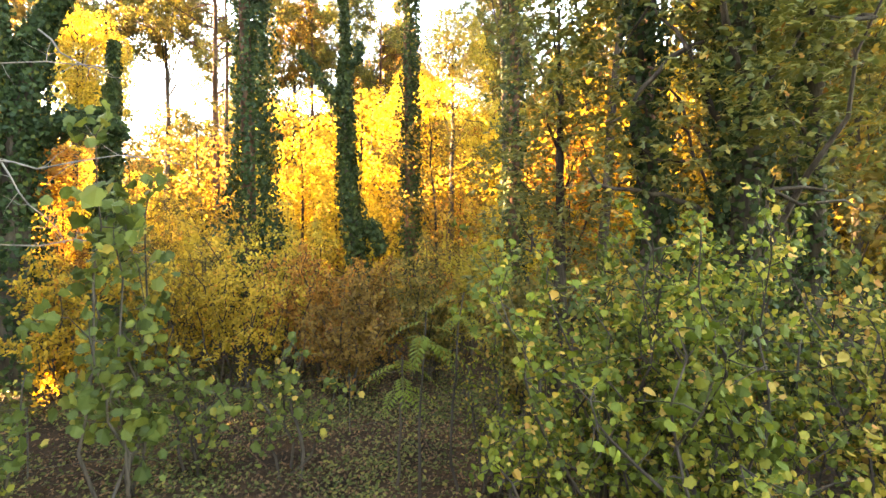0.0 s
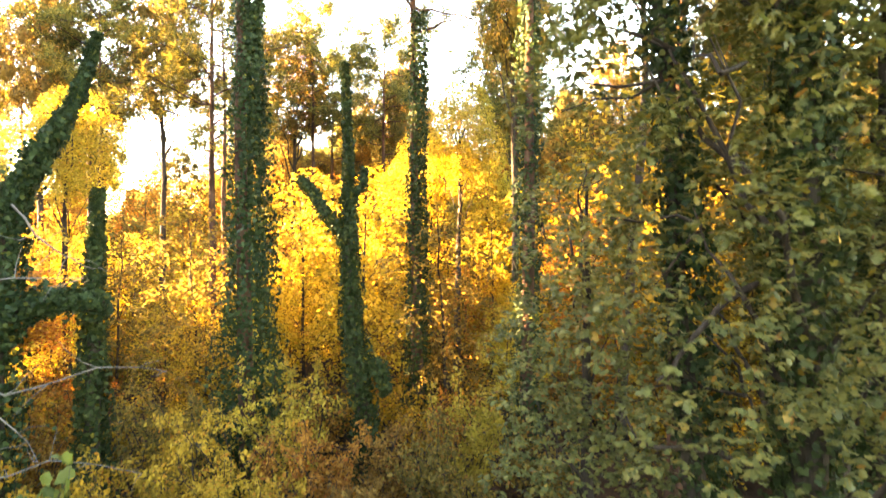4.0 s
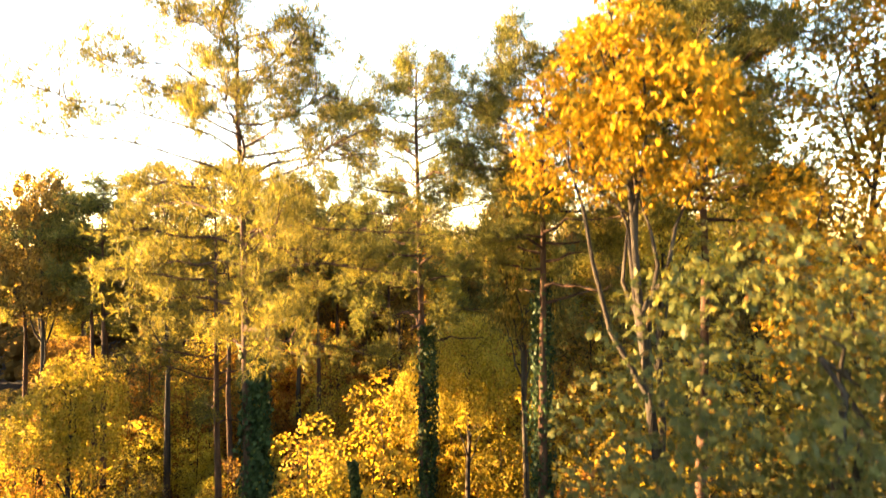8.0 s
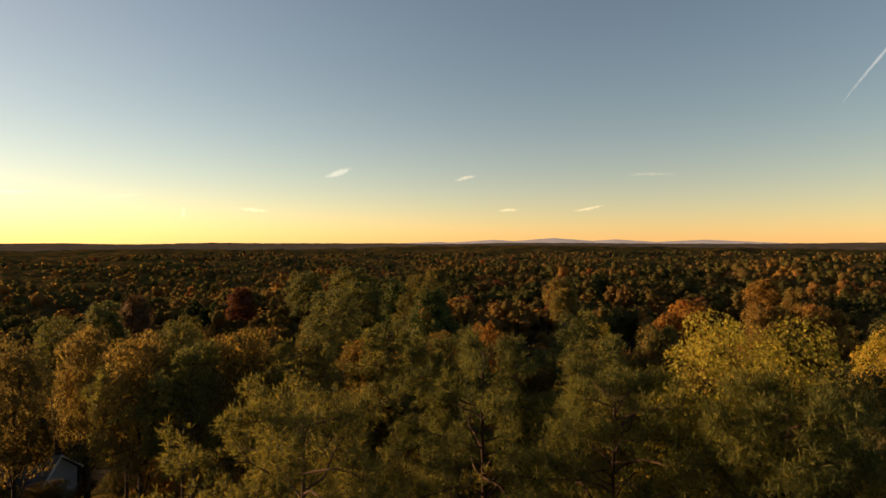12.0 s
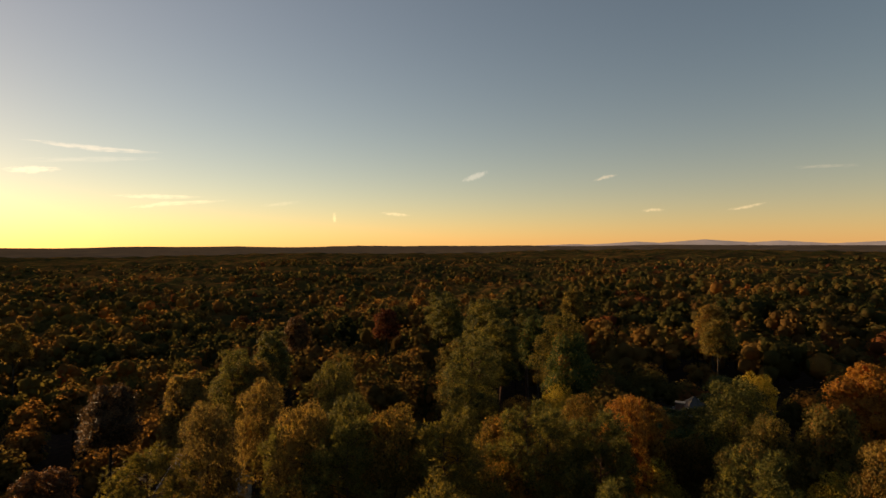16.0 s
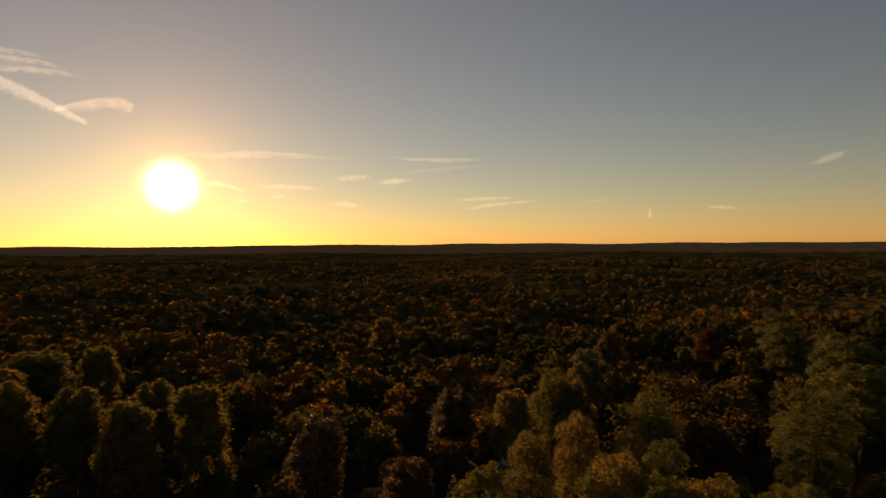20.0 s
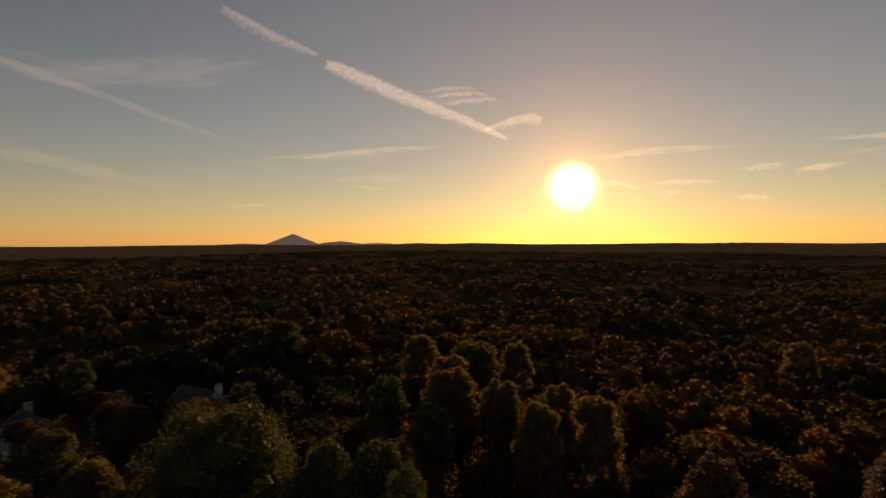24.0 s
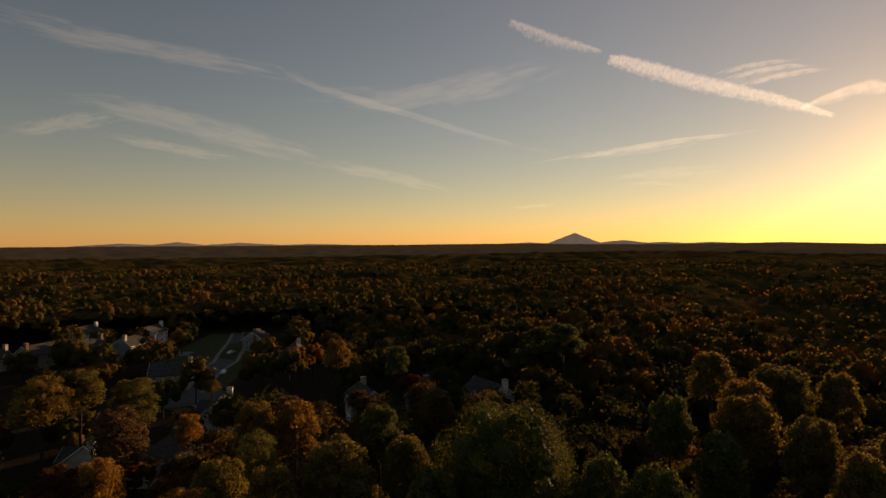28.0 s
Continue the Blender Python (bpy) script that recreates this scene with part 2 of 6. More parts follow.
M["lawn"] = surface("lawn_grass", (0.030, 0.045, 0.014), (0.075, 0.080, 0.028), 0.7, 0.95, 0.6, 14.0)
M["shingle"] = surface("roof_shingles", (0.040, 0.036, 0.034), (0.085, 0.078, 0.072), 1.2, 0.9, 0.4, 9.0, stretch=(1, 1, 2))
M["siding"] = surface("white_siding", (0.48, 0.465, 0.44), (0.60, 0.585, 0.555), 0.4, 0.6, 0.25, 10.0, stretch=(0.2, 0.2, 3))
M["tan"] = surface("tan_siding", (0.30, 0.25, 0.19), (0.42, 0.36, 0.28), 0.4, 0.65, 0.25, 10.0, stretch=(0.2, 0.2, 3))
M["grey_siding"] = surface("grey_siding", (0.20, 0.20, 0.20), (0.31, 0.31, 0.31), 0.4, 0.65, 0.25, 10.0, stretch=(0.2, 0.2, 3))
M["brick"] = surface("red_brown_brick", (0.13, 0.065, 0.045), (0.24, 0.13, 0.095), 2.5, 0.9, 0.4, 6.0)
M["trim"] = surface("white_trim_paint", (0.66, 0.65, 0.63), (0.78, 0.77, 0.75), 1.5, 0.5, 0.1, 6.0)
M["paint_white"] = surface("white_car_paint", (0.66, 0.66, 0.66), (0.74, 0.74, 0.74), 0.4, 0.25, 0.0, 4.0)
M["rubber"] = surface("tyre_rubber", (0.018, 0.018, 0.018), (0.03, 0.03, 0.03), 6.0, 0.85, 0.2, 4.0)
M["metal"] = surface("weathered_metal", (0.022, 0.019, 0.016), (0.06, 0.052, 0.045), 6.0, 0.7, 0.1, 4.0, metal=0.4)


def glass_material():
    m, nt, out = material("window_glass")
    p = nt.nodes.new("ShaderNodeBsdfPrincipled")
    c = ramp(nt, noise_of(nt, 1.5), ((0.3, (0.015, 0.018, 0.022)), (0.7, (0.03, 0.034, 0.04))))
    nt.links.new(c, p.inputs["Base Color"])
    p.inputs["Roughness"].default_value, p.inputs["IOR"].default_value = 0.06, 1.5
    nt.links.new(p.outputs[0], out.inputs[0])
    return m


M["glass"] = glass_material()


def canopy_material():
    """Woods far off: crowns of many autumn colours, by a patchwork at crown size and a slow drift."""
    m, nt, out = material("far_canopy")
    c = nt.nodes.new("ShaderNodeTexCoord")
    v = nt.nodes.new("ShaderNodeTexVoronoi")
    v.inputs["Scale"].default_value = 0.085
    flat = nt.nodes.new("ShaderNodeMapping")
    flat.inputs["Scale"].default_value = (1, 1, 0)
    nt.links.new(c.outputs["Object"], flat.inputs[0])
    nt.links.new(flat.outputs[0], v.inputs["Vector"])
    sep = nt.nodes.new("ShaderNodeSeparateColor")
    nt.links.new(v.outputs["Color"], sep.inputs[0])
    colour = ramp(nt, sep.outputs[0], ((0.0, (0.075, 0.078, 0.032)), (0.35, (0.110, 0.098, 0.038)), (0.6, (0.155, 0.112, 0.044)), (0.82, (0.195, 0.116, 0.046)), (0.95, (0.25, 0.152, 0.05)), (1.0, (0.19, 0.075, 0.038))))
    drift = ramp(nt, noise_of(nt, 0.009, 4.0), ((0.38, (0.48, 0.58, 0.60)), (0.64, (1.25, 1.08, 0.90))))
    colour = mixed(nt, 0.9, colour, drift, "MULTIPLY")
    geo = nt.nodes.new("ShaderNodeNewGeometry")
    colour = mixed(nt, 1.0, colour, ramp(nt, geo.outputs["Random Per Island"], ((0.0, (0.84, 0.85, 0.84)), (0.6, (0.98, 0.98, 0.98)), (1.0, (1.10, 1.06, 0.98)))), "MULTIPLY")
    p = nt.nodes.new("ShaderNodeBsdfPrincipled")
    nt.links.new(colour, p.inputs["Base Color"])
    p.inputs["Roughness"].default_value, p.inputs["Specular IOR Level"].default_value = 1.0, 0.0
    bp = nt.nodes.new("ShaderNodeBump")
    bp.inputs["Strength"].default_value, bp.inputs["Distance"].default_value = 0.9, 0.9
    nt.links.new(noise_of(nt, 1.3, 5.0), bp.inputs["Height"])
    nt.links.new(bp.outputs[0], p.inputs["Normal"])
    back = nt.nodes.new("ShaderNodeBsdfTranslucent")
    nt.links.new(mixed(nt, 1.0, colour, (1.2, 1.1, 0.8), "MULTIPLY"), back.inputs["Color"])
    mix = nt.nodes.new("ShaderNodeMixShader")
    mix.inputs[0].default_value = 0.55
    nt.links.new(p.outputs[0], mix.inputs[1])
    nt.links.new(back.outputs[0], mix.inputs[2])
    nt.links.new(mix.outputs[0], out.inputs[0])
    return m


M["canopy"] = canopy_material()


def haze_glow_material(name, colour, glow):
    """Far hills and woods, with the evening air's haze painted in as colour and glow."""
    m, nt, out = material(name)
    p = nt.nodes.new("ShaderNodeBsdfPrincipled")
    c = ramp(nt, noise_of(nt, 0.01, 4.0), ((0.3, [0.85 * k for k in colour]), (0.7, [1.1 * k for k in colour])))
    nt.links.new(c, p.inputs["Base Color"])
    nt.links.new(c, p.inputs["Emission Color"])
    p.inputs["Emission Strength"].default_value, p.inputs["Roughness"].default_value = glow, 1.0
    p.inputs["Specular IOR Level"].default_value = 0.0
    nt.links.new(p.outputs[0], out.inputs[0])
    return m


M["hill"] = haze_glow_material("haze_glow_hill", (0.115, 0.100, 0.096), 0.8)
M["pale_hill"] = haze_glow_material("pale_haze_glow_hill", (0.15, 0.125, 0.115), 0.9)
M["hazy_woods"] = haze_glow_material("haze_glow_woods", (0.070, 0.052, 0.036), 0.16)


def cloud_material(name, colour, strength, cover, along, across, dense=0.36):
    """Thin ice cloud: a veil that thins out to its edges and breaks up in streaks. Its sunlit look is emission."""
    m, nt, out = material(name)
    uv = nt.nodes.new("ShaderNodeTexCoord")
    sep = nt.nodes.new("ShaderNodeSeparateXYZ")
    nt.links.new(uv.outputs["UV"], sep.inputs[0])

    def calc(op, a, b=None):
        n = nt.nodes.new("ShaderNodeMath")
        n.operation = op
        for i, value in enumerate((a, b)):
            if value is None:
                continue
            if hasattr(value, "links"):
                nt.links.new(value, n.inputs[i])
            else:
                n.inputs[i].default_value = value
        return n.outputs[0]

    edge = None
    for i, power in ((0, 0.7), (1, 1.0)):
        a = calc("MULTIPLY", calc("MULTIPLY", sep.outputs[i], calc("SUBTRACT", 1.0, sep.outputs[i])), 4.0)
        a = calc("POWER", calc("MAXIMUM", a, 0.0), power)
        edge = a if edge is None else calc("MULTIPLY", edge, a)
    mp = nt.nodes.new("ShaderNodeMapping")
    mp.inputs["Scale"].default_value = (along, across, 1)
    nt.links.new(uv.outputs["UV"], mp.inputs[0])
    info = nt.nodes.new("ShaderNodeObjectInfo")
    nt.links.new(info.outputs["Location"], mp.inputs["Location"])
    n = nt.nodes.new("ShaderNodeTexNoise")
    n.inputs["Scale"].default_value, n.inputs["Detail"].default_value, n.inputs["Roughness"].default_value = 1.0, 7.0, 0.68
    nt.links.new(mp.outputs[0], n.inputs["Vector"])
    wisps = calc("MULTIPLY", calc("SUBTRACT", n.outputs["Fac"], calc("SUBTRACT", 0.62, calc("MULTIPLY", edge, dense))), 4.0)
    amount = calc("MULTIPLY", calc("MINIMUM", calc("MAXIMUM", wisps, 0.0), 1.0), calc("MULTIPLY", calc("MINIMUM", calc("MULTIPLY", edge, 1.6), 1.0), cover))
    clear = nt.nodes.new("ShaderNodeBsdfTransparent")
    lit = nt.nodes.new("ShaderNodeEmission")
    lit.inputs[0].default_value = (*colour, 1)
    nt.links.new(calc("MULTIPLY", amount, strength), lit.inputs[1])
    both = nt.nodes.new("ShaderNodeAddShader")
    nt.links.new(clear.outputs[0], both.inputs[0])
    nt.links.new(lit.outputs[0], both.inputs[1])
    nt.links.new(both.outputs[0], out.inputs[0])
    return m


def ripple_material(name, colour, strength, along, across, soft):
    """A dense, curdled trail: crisp on its upper side, feathered on its lower side, with fine ripples across it. Its
    sunlight is emitted.
    """
    m, nt, out = material(name)
    uv = nt.nodes.new("ShaderNodeTexCoord")
    sep = nt.nodes.new("ShaderNodeSeparateXYZ")
    nt.links.new(uv.outputs["UV"], sep.inputs[0])

    def calc(op, a, b=0.0):
        n = nt.nodes.new("ShaderNodeMath")
        n.operation = op
        for i, value in enumerate((a, b)):
            if hasattr(value, "links"):
                nt.links.new(value, n.inputs[i])
            else:
                n.inputs[i].default_value = value
        return n.outputs[0]

    def grain(k_along, k_across, detail, slant):
        mp = nt.nodes.new("ShaderNodeMapping")
        mp.inputs["Scale"].default_value, mp.inputs["Rotation"].default_value = (k_along, k_across, 1), (0, 0, slant)
        nt.links.new(uv.outputs["UV"], mp.inputs[0])
        n = nt.nodes.new("ShaderNodeTexNoise")
        n.inputs["Scale"].default_value, n.inputs["Detail"].default_value, n.inputs["Roughness"].default_value = 1.0, detail, 0.62
        nt.links.new(mp.outputs[0], n.inputs["Vector"])
        return n.outputs["Fac"]

    upper = calc("MULTIPLY", calc("SUBTRACT", 1.0, sep.outputs[1]), 5.0)
    lower = calc("MULTIPLY", sep.outputs[1], soft)
    ends = calc("MULTIPLY", calc("MULTIPLY", sep.outputs[0], calc("SUBTRACT", 1.0, sep.outputs[0])), 22.0)
    body = calc("MINIMUM", calc("MINIMUM", upper, lower), ends)
    ragged = calc("ADD", calc("SUBTRACT", body, 0.62), calc("MULTIPLY", calc("SUBTRACT", grain(along * 0.7, across, 5.0, 0.25), 0.5), 1.3))
    cover = calc("MINIMUM", calc("MAXIMUM", calc("MULTIPLY", ragged, 1.5), 0.0), 1.0)
    curd = calc("ADD", 0.12, calc("MULTIPLY", grain(along * 1.6, across * 0.9, 3.0, 0.5), 1.6))
    clear = nt.nodes.new("ShaderNodeBsdfTransparent")
    lit = nt.nodes.new("ShaderNodeEmission")
    lit.inputs[0].default_value = (*colour, 1)
    nt.links.new(calc("MULTIPLY", calc("MULTIPLY", cover, curd), strength), lit.inputs[1])
    both = nt.nodes.new("ShaderNodeAddShader")
    nt.links.new(clear.outputs[0], both.inputs[0])
    nt.links.new(lit.outputs[0], both.inputs[1])
    nt.links.new(both.outputs[0], out.inputs[0])
    return m


# the sun's light on clouds and trails is set here as emission colour and strength
M["contrail"] = ripple_material("glowing_contrail", (1.0, 0.76, 0.52), 0.30, 60, 6, 2.6)
M["worn_trail"] = ripple_material("fading_contrail", (1.0, 0.76, 0.54), 0.17, 34, 5, 1.8)
M["puff"] = ripple_material("bright_cloud_puff", (1.0, 0.72, 0.44), 0.25, 5, 4, 2.4)
M["strand"] = cloud_material("combed_cirrus_strand", (1.0, 0.72, 0.44), 0.17, 1.0, 7, 2.2, 0.34)
M["cirrus"] = cloud_material("glowing_cirrus", (1.0, 0.66, 0.36), 0.24, 1.0, 6, 3, 0.36)
M["veil"] = cloud_material("faint_cirrus_veil", (1.0, 0.78, 0.58), 0.064, 1.0, 5, 4)
M["old_trail"] = cloud_material("old_thin_contrail", (1.0, 0.76, 0.55), 0.055, 1.0, 9, 2.5, 0.4)
M["faint"] = cloud_material("very_faint_cirrus", (1.0, 0.74, 0.5), 0.06, 1.0, 6, 3, 0.33)
M["fresh_trail"] = cloud_material("fresh_contrail", (1.0, 0.88, 0.76), 0.12, 1.0, 9, 1.6, 0.40)

# ---- mesh helpers ----
def fast_mesh(name, verts, blocks, mats, smooth=False):
    """A mesh from an array of corners and blocks of (faces as an array of equal-sized rows, material number)."""
    me = bpy.data.meshes.new(name)
    verts = np.asarray(verts, np.float32)
    me.vertices.add(len(verts))
    me.vertices.foreach_set("co", verts.ravel())
    blocks = [(np.asarray(f, np.int32), k) for f, k in blocks if len(f)]
    loops = np.concatenate([f.ravel() for f, _ in blocks])
    sizes = np.concatenate([np.full(len(f), f.shape[1], np.int32) for f, _ in blocks])
    me.loops.add(len(loops))
    me.loops.foreach_set("vertex_index", loops)
    me.polygons.add(len(sizes))
    me.polygons.foreach_set("loop_start", np.concatenate([[0], np.cumsum(sizes)[:-1]]).astype(np.int32))
    me.polygons.foreach_set("material_index", np.concatenate([np.full(len(f), k, np.int32) for f, k in blocks]))
    me.polygons.foreach_set("use_smooth", np.full(len(sizes), smooth))
    for m in mats:
        me.materials.append(m)
    me.update(calc_edges=True)
    return me


def unit(a):
    return a / (np.linalg.norm(a, axis=-1, keepdims=True) + 1e-9)


def spread(rng, n):
    return unit(rng.normal(size=(n, 3)))


RHOMB = np.array([(-0.5, 0), (0.02, -0.34), (0.5, 0), (0.02, 0.34)])
HEART = np.array([(-0.5, 0), (-0.42, -0.34), (-0.05, -0.5), (0.08, -0.3), (0.5, 0), (0.08, 0.3), (-0.05, 0.5), (-0.42, 0.34)])
ROUND = np.array([(-0.40, 0), (-0.5, -0.2), (-0.3, -0.42), (0.05, -0.42), (0.32, -0.22), (0.55, 0), (0.32, 0.22), (0.05, 0.42), (-0.3, 0.42), (-0.5, 0.2)])
MAPLE = np.array([(-0.46, 0), (-0.5, -0.16), (-0.34, -0.40), (-0.10, -0.35), (0.10, -0.46), (0.26, -0.25), (0.56, 0), (0.26, 0.25), (0.10, 0.46), (-0.10, 0.35), (-0.34, 0.40), (-0.5, 0.16)])
OAK = np.array([(-0.5, 0), (-0.24, -0.27), (-0.02, -0.13), (0.14, -0.34), (0.5, 0), (0.14, 0.34), (-0.02, 0.13), (-0.24, 0.27)])
LEAF = np.array([(-0.5, 0), (-0.08, -0.30), (0.5, 0), (-0.08, 0.30)])
OVAL = np.array([(-0.5, 0), (-0.2, -0.26), (0.2, -0.24), (0.5, 0), (0.2, 0.24), (-0.2, 0.26)])
SPRAY = np.array([(-0.5, 0.05), (-0.22, -0.30), (-0.02, -0.14), (0.25, -0.36), (0.5, -0.02), (0.2, 0.12), (0.1, 0.42), (-0.2, 0.22)])


def leaves(rng, at, facing, size, shape=RHOMB, loose=0.7, droop=0.0, start=0):
    """Flat leaves at the places, roughly facing the given ways; corners and faces."""
    n = len(at)
    nor = unit(facing + loose * rng.normal(size=(n, 3)))
    way = rng.normal(size=(n, 3)) - (0, 0, droop)
    t = unit(way - nor * (way * nor).sum(1, keepdims=True))
    b = np.cross(nor, t)
    s = (np.asarray(size) * rng.uniform(0.65, 1.35, n))[:, None, None]
    k = len(shape)
    curl = (np.abs(shape[:, 1]) * 0.35)[None, :, None] * nor[:, None, :]
    v = at[:, None, :] + s * (shape[None, :, 0, None] * t[:, None, :] + shape[None, :, 1, None] * b[:, None, :] - curl)
    return v.reshape(-1, 3), np.arange(n * k).reshape(n, k) + start


def tube(points, radii, sides=7):
    """A tapering round stem along the points."""
    p = np.asarray(points, float)
    r = np.asarray(radii, float)
    way = unit(np.gradient(p, axis=0))
    ref = np.where(np.abs(way[:, 2:3]) > 0.9, (1.0, 0, 0), (0, 0, 1.0))
    a = unit(np.cross(way, ref))
    b = np.cross(way, a)
    ang = np.linspace(0, 2 * np.pi, sides, endpoint=False)
    v = p[:, None] + r[:, None, None] * (np.cos(ang)[None, :, None] * a[:, None] + np.sin(ang)[None, :, None] * b[:, None])
    i = np.arange(sides)
    rings = np.arange(len(p) - 1)[:, None] * sides
    f = np.stack([rings + i, rings + (i + 1) % sides, rings + sides + (i + 1) % sides, rings + sides + i], -1).reshape(-1, 4)
    return v.reshape(-1, 3), f


def lump(rng, at, size, detail=1):
    """A rounded, uneven clump: a ball of few faces with its corners pushed in and out."""
    v, f = ICO[detail]
    k = len(v)
    push = rng.uniform(0.82, 1.18, (len(at), k, 1))
    p = at[:, None, :] + v[None] * push * np.asarray(size)[:, None, :]
    return p.reshape(-1, 3), (f[None] + (np.arange(len(at)) * k)[:, None, None]).reshape(-1, 3)


def ico(detail):
    b = bmesh.new()
    bmesh.ops.create_icosphere(b, subdivisions=detail + 1, radius=1.0)
    b.verts.ensure_lookup_table()
    v, f = np.array([q.co[:] for q in b.verts]), np.array([[q.index for q in t.verts] for t in b.faces])
    b.free()
    return v, f


ICO = {0: ico(0), 1: ico(1)}


class Soup:
    """Gathers corners and faces of many pieces into one mesh."""

    def __init__(self):
        self.v, self.blocks, self.n = [], [], 0

    def add(self, v, f, k=0):
        self.v.append(v)
        self.blocks.append((np.asarray(f) + self.n, k))
        self.n += len(v)
        return self

    def mesh(self, name, mats, smooth=False):
        return fast_mesh(name, np.concatenate(self.v), self.blocks, mats, smooth)


def part(name, data, parent, label=""):
    ob = new(name, data)
    ob.parent = parent
    return tagged(ob, label)


def bent(rng, start, end, bow=0.1, n=7, sag=0.0):
    """A crooked line from start to end."""
    s, e = np.asarray(start, float), np.asarray(end, float)
    u = np.linspace(0, 1, n)[:, None]
    length = np.linalg.norm(e - s)
    off = np.cumsum(rng.normal(size=(n, 3)), 0) * bow * length / n
    off -= u * off[-1]
    off[0] = 0
    return s + u * (e - s) + off + np.array((0, 0, sag * length)) * np.sin(np.pi * u)


# ---- ground ----
def ground_z(x, y):
    r = np.hypot(x, y)
    s = np.clip((r - 170) / 500, 0, 1) ** 2
    return s * (3 * np.sin(x / 310 + 1.0) + 3 * np.sin(y / 270 + 2.0) + 2.5 * np.sin((x + y) / 170)) + 11 * np.clip((r - 300) / 4300, 0, 1) \
        - 9 * np.clip((-x - 25) / 140, 0, 1) * np.clip((y + 70) / 60, 0, 1) * np.clip((900 - r) / 500, 0, 1) + 0.06 * np.sin(x * 1.3) * np.sin(y * 1.1) * (r < 60)


def polar(radii, step, height):
    ang = np.radians(np.arange(0, 360, step))
    R, A = np.meshgrid(radii, ang, indexing="ij")
    x, y = R * np.cos(A), R * np.sin(A)
    n, m = R.shape
    v = np.stack([x, y, height(x, y)], -1).reshape(-1, 3)
    i, j = np.meshgrid(np.arange(n - 1), np.arange(m), indexing="ij")
    f = np.stack([i * m + j, (i + 1) * m + j, (i + 1) * m + (j + 1) % m, i * m + (j + 1) % m], -1).reshape(-1, 4)
    return v, f


gv, gf = polar(np.concatenate([[0.01], np.geomspace(1.5, 4850, 90)]), 2.0, ground_z)
tagged(new("ground", fast_mesh("ground", gv, [(gf, 0)], [M["soil"]], True)), "brown leaf-strewn forest soil rolling to the horizon", "ground", kind="structure")

# woods far off: a rolling sheet of crowns
far_rng = np.random.default_rng(5)


def crown_top(x, y):
    r = np.hypot(x, y)
    edge = np.clip((r - 300) / 350, 0, 1)
    lumps = 2.0 * np.sin(x / 23 + 2 * np.sin(y / 31)) * np.sin(y / 19) + far_rng.uniform(-2.2, 2.4, x.shape)
    return ground_z(x, y) + 10 * np.clip((r - 200) / 120, 0, 1) + 4 * edge + lumps * (0.4 + 0.6 * edge) * np.clip((4800 - r) / 900, 0.25, 1)


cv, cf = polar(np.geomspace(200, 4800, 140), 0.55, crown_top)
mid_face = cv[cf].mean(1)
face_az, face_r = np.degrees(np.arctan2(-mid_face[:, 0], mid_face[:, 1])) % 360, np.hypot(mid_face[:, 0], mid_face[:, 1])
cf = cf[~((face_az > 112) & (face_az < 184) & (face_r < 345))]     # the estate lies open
# beyond 1500 m the woods get a paler, faintly emitting material in place of haze
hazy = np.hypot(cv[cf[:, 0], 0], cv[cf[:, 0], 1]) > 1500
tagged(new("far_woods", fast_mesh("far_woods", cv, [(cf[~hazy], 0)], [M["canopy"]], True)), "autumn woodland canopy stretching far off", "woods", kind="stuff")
tagged(new("backdrop_woods", fast_mesh("backdrop_woods", cv, [(cf[hazy], 0)], [M["hazy_woods"]], True)), "brown woodland along the horizon, glowing faintly as if hazy", "woods", kind="structure")


# ---- hills on the horizon ----
def hill_range(name, label, mat, r, peaks, base=-20.0):
    """A ridge seen on the skyline. peaks: heading, half width in degrees, height in metres over the eye's level line."""
    lo, hi = min(p[0] - 2.4 * p[1] for p in peaks), max(p[0] + 2.4 * p[1] for p in peaks)
    az = np.arange(lo, hi, 0.08)
    top = np.full(az.shape, 24.0)
    for a, w, h in peaks:
        d = np.abs(az - a) / w
        top = np.maximum(top, 24 + (h - 24) * np.clip(1 - d, 0, 1) ** 1.15 + 6 * np.exp(-d * d) * (h > 40))
    top += np.array([2.2 * noise.noise((a * 1.7, r * 0.01, 0)) + 1.1 * noise.noise((a * 6.0, 3.0, 0)) for a in az])
    soup = []
    for k, (dr, z) in enumerate(((-150, None), (0, 1), (160, None))):
        rr = r + dr
        x, y = -np.sin(np.radians(az)) * rr, np.cos(np.radians(az)) * rr
        soup.append(np.stack([x, y, top if z else np.full(az.shape, base)], -1))
    n = len(az)
    i = np.arange(n - 1)
    f = np.concatenate([np.stack([i + k * n, i + 1 + k * n, i + 1 + (k + 1) * n, i + (k + 1) * n], -1) for k in (0, 1)])
    tagged(new(name, fast_mesh(name, np.concatenate(soup), [(f, 0)], [mat], True)), label, "hills", kind="structure")


# the haze on these ridges is their material's own colour and emission
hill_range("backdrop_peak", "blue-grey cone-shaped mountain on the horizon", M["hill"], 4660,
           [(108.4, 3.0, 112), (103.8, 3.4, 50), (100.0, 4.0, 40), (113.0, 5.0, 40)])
hill_range("backdrop_low_hills", "low hills along the horizon, glowing faintly as if hazy", M["hill"], 4680,
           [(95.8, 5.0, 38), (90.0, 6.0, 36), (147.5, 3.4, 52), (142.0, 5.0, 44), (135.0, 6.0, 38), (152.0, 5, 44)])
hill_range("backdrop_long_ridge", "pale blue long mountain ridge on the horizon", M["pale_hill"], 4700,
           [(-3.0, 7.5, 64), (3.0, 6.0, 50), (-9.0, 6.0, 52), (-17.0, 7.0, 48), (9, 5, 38)])

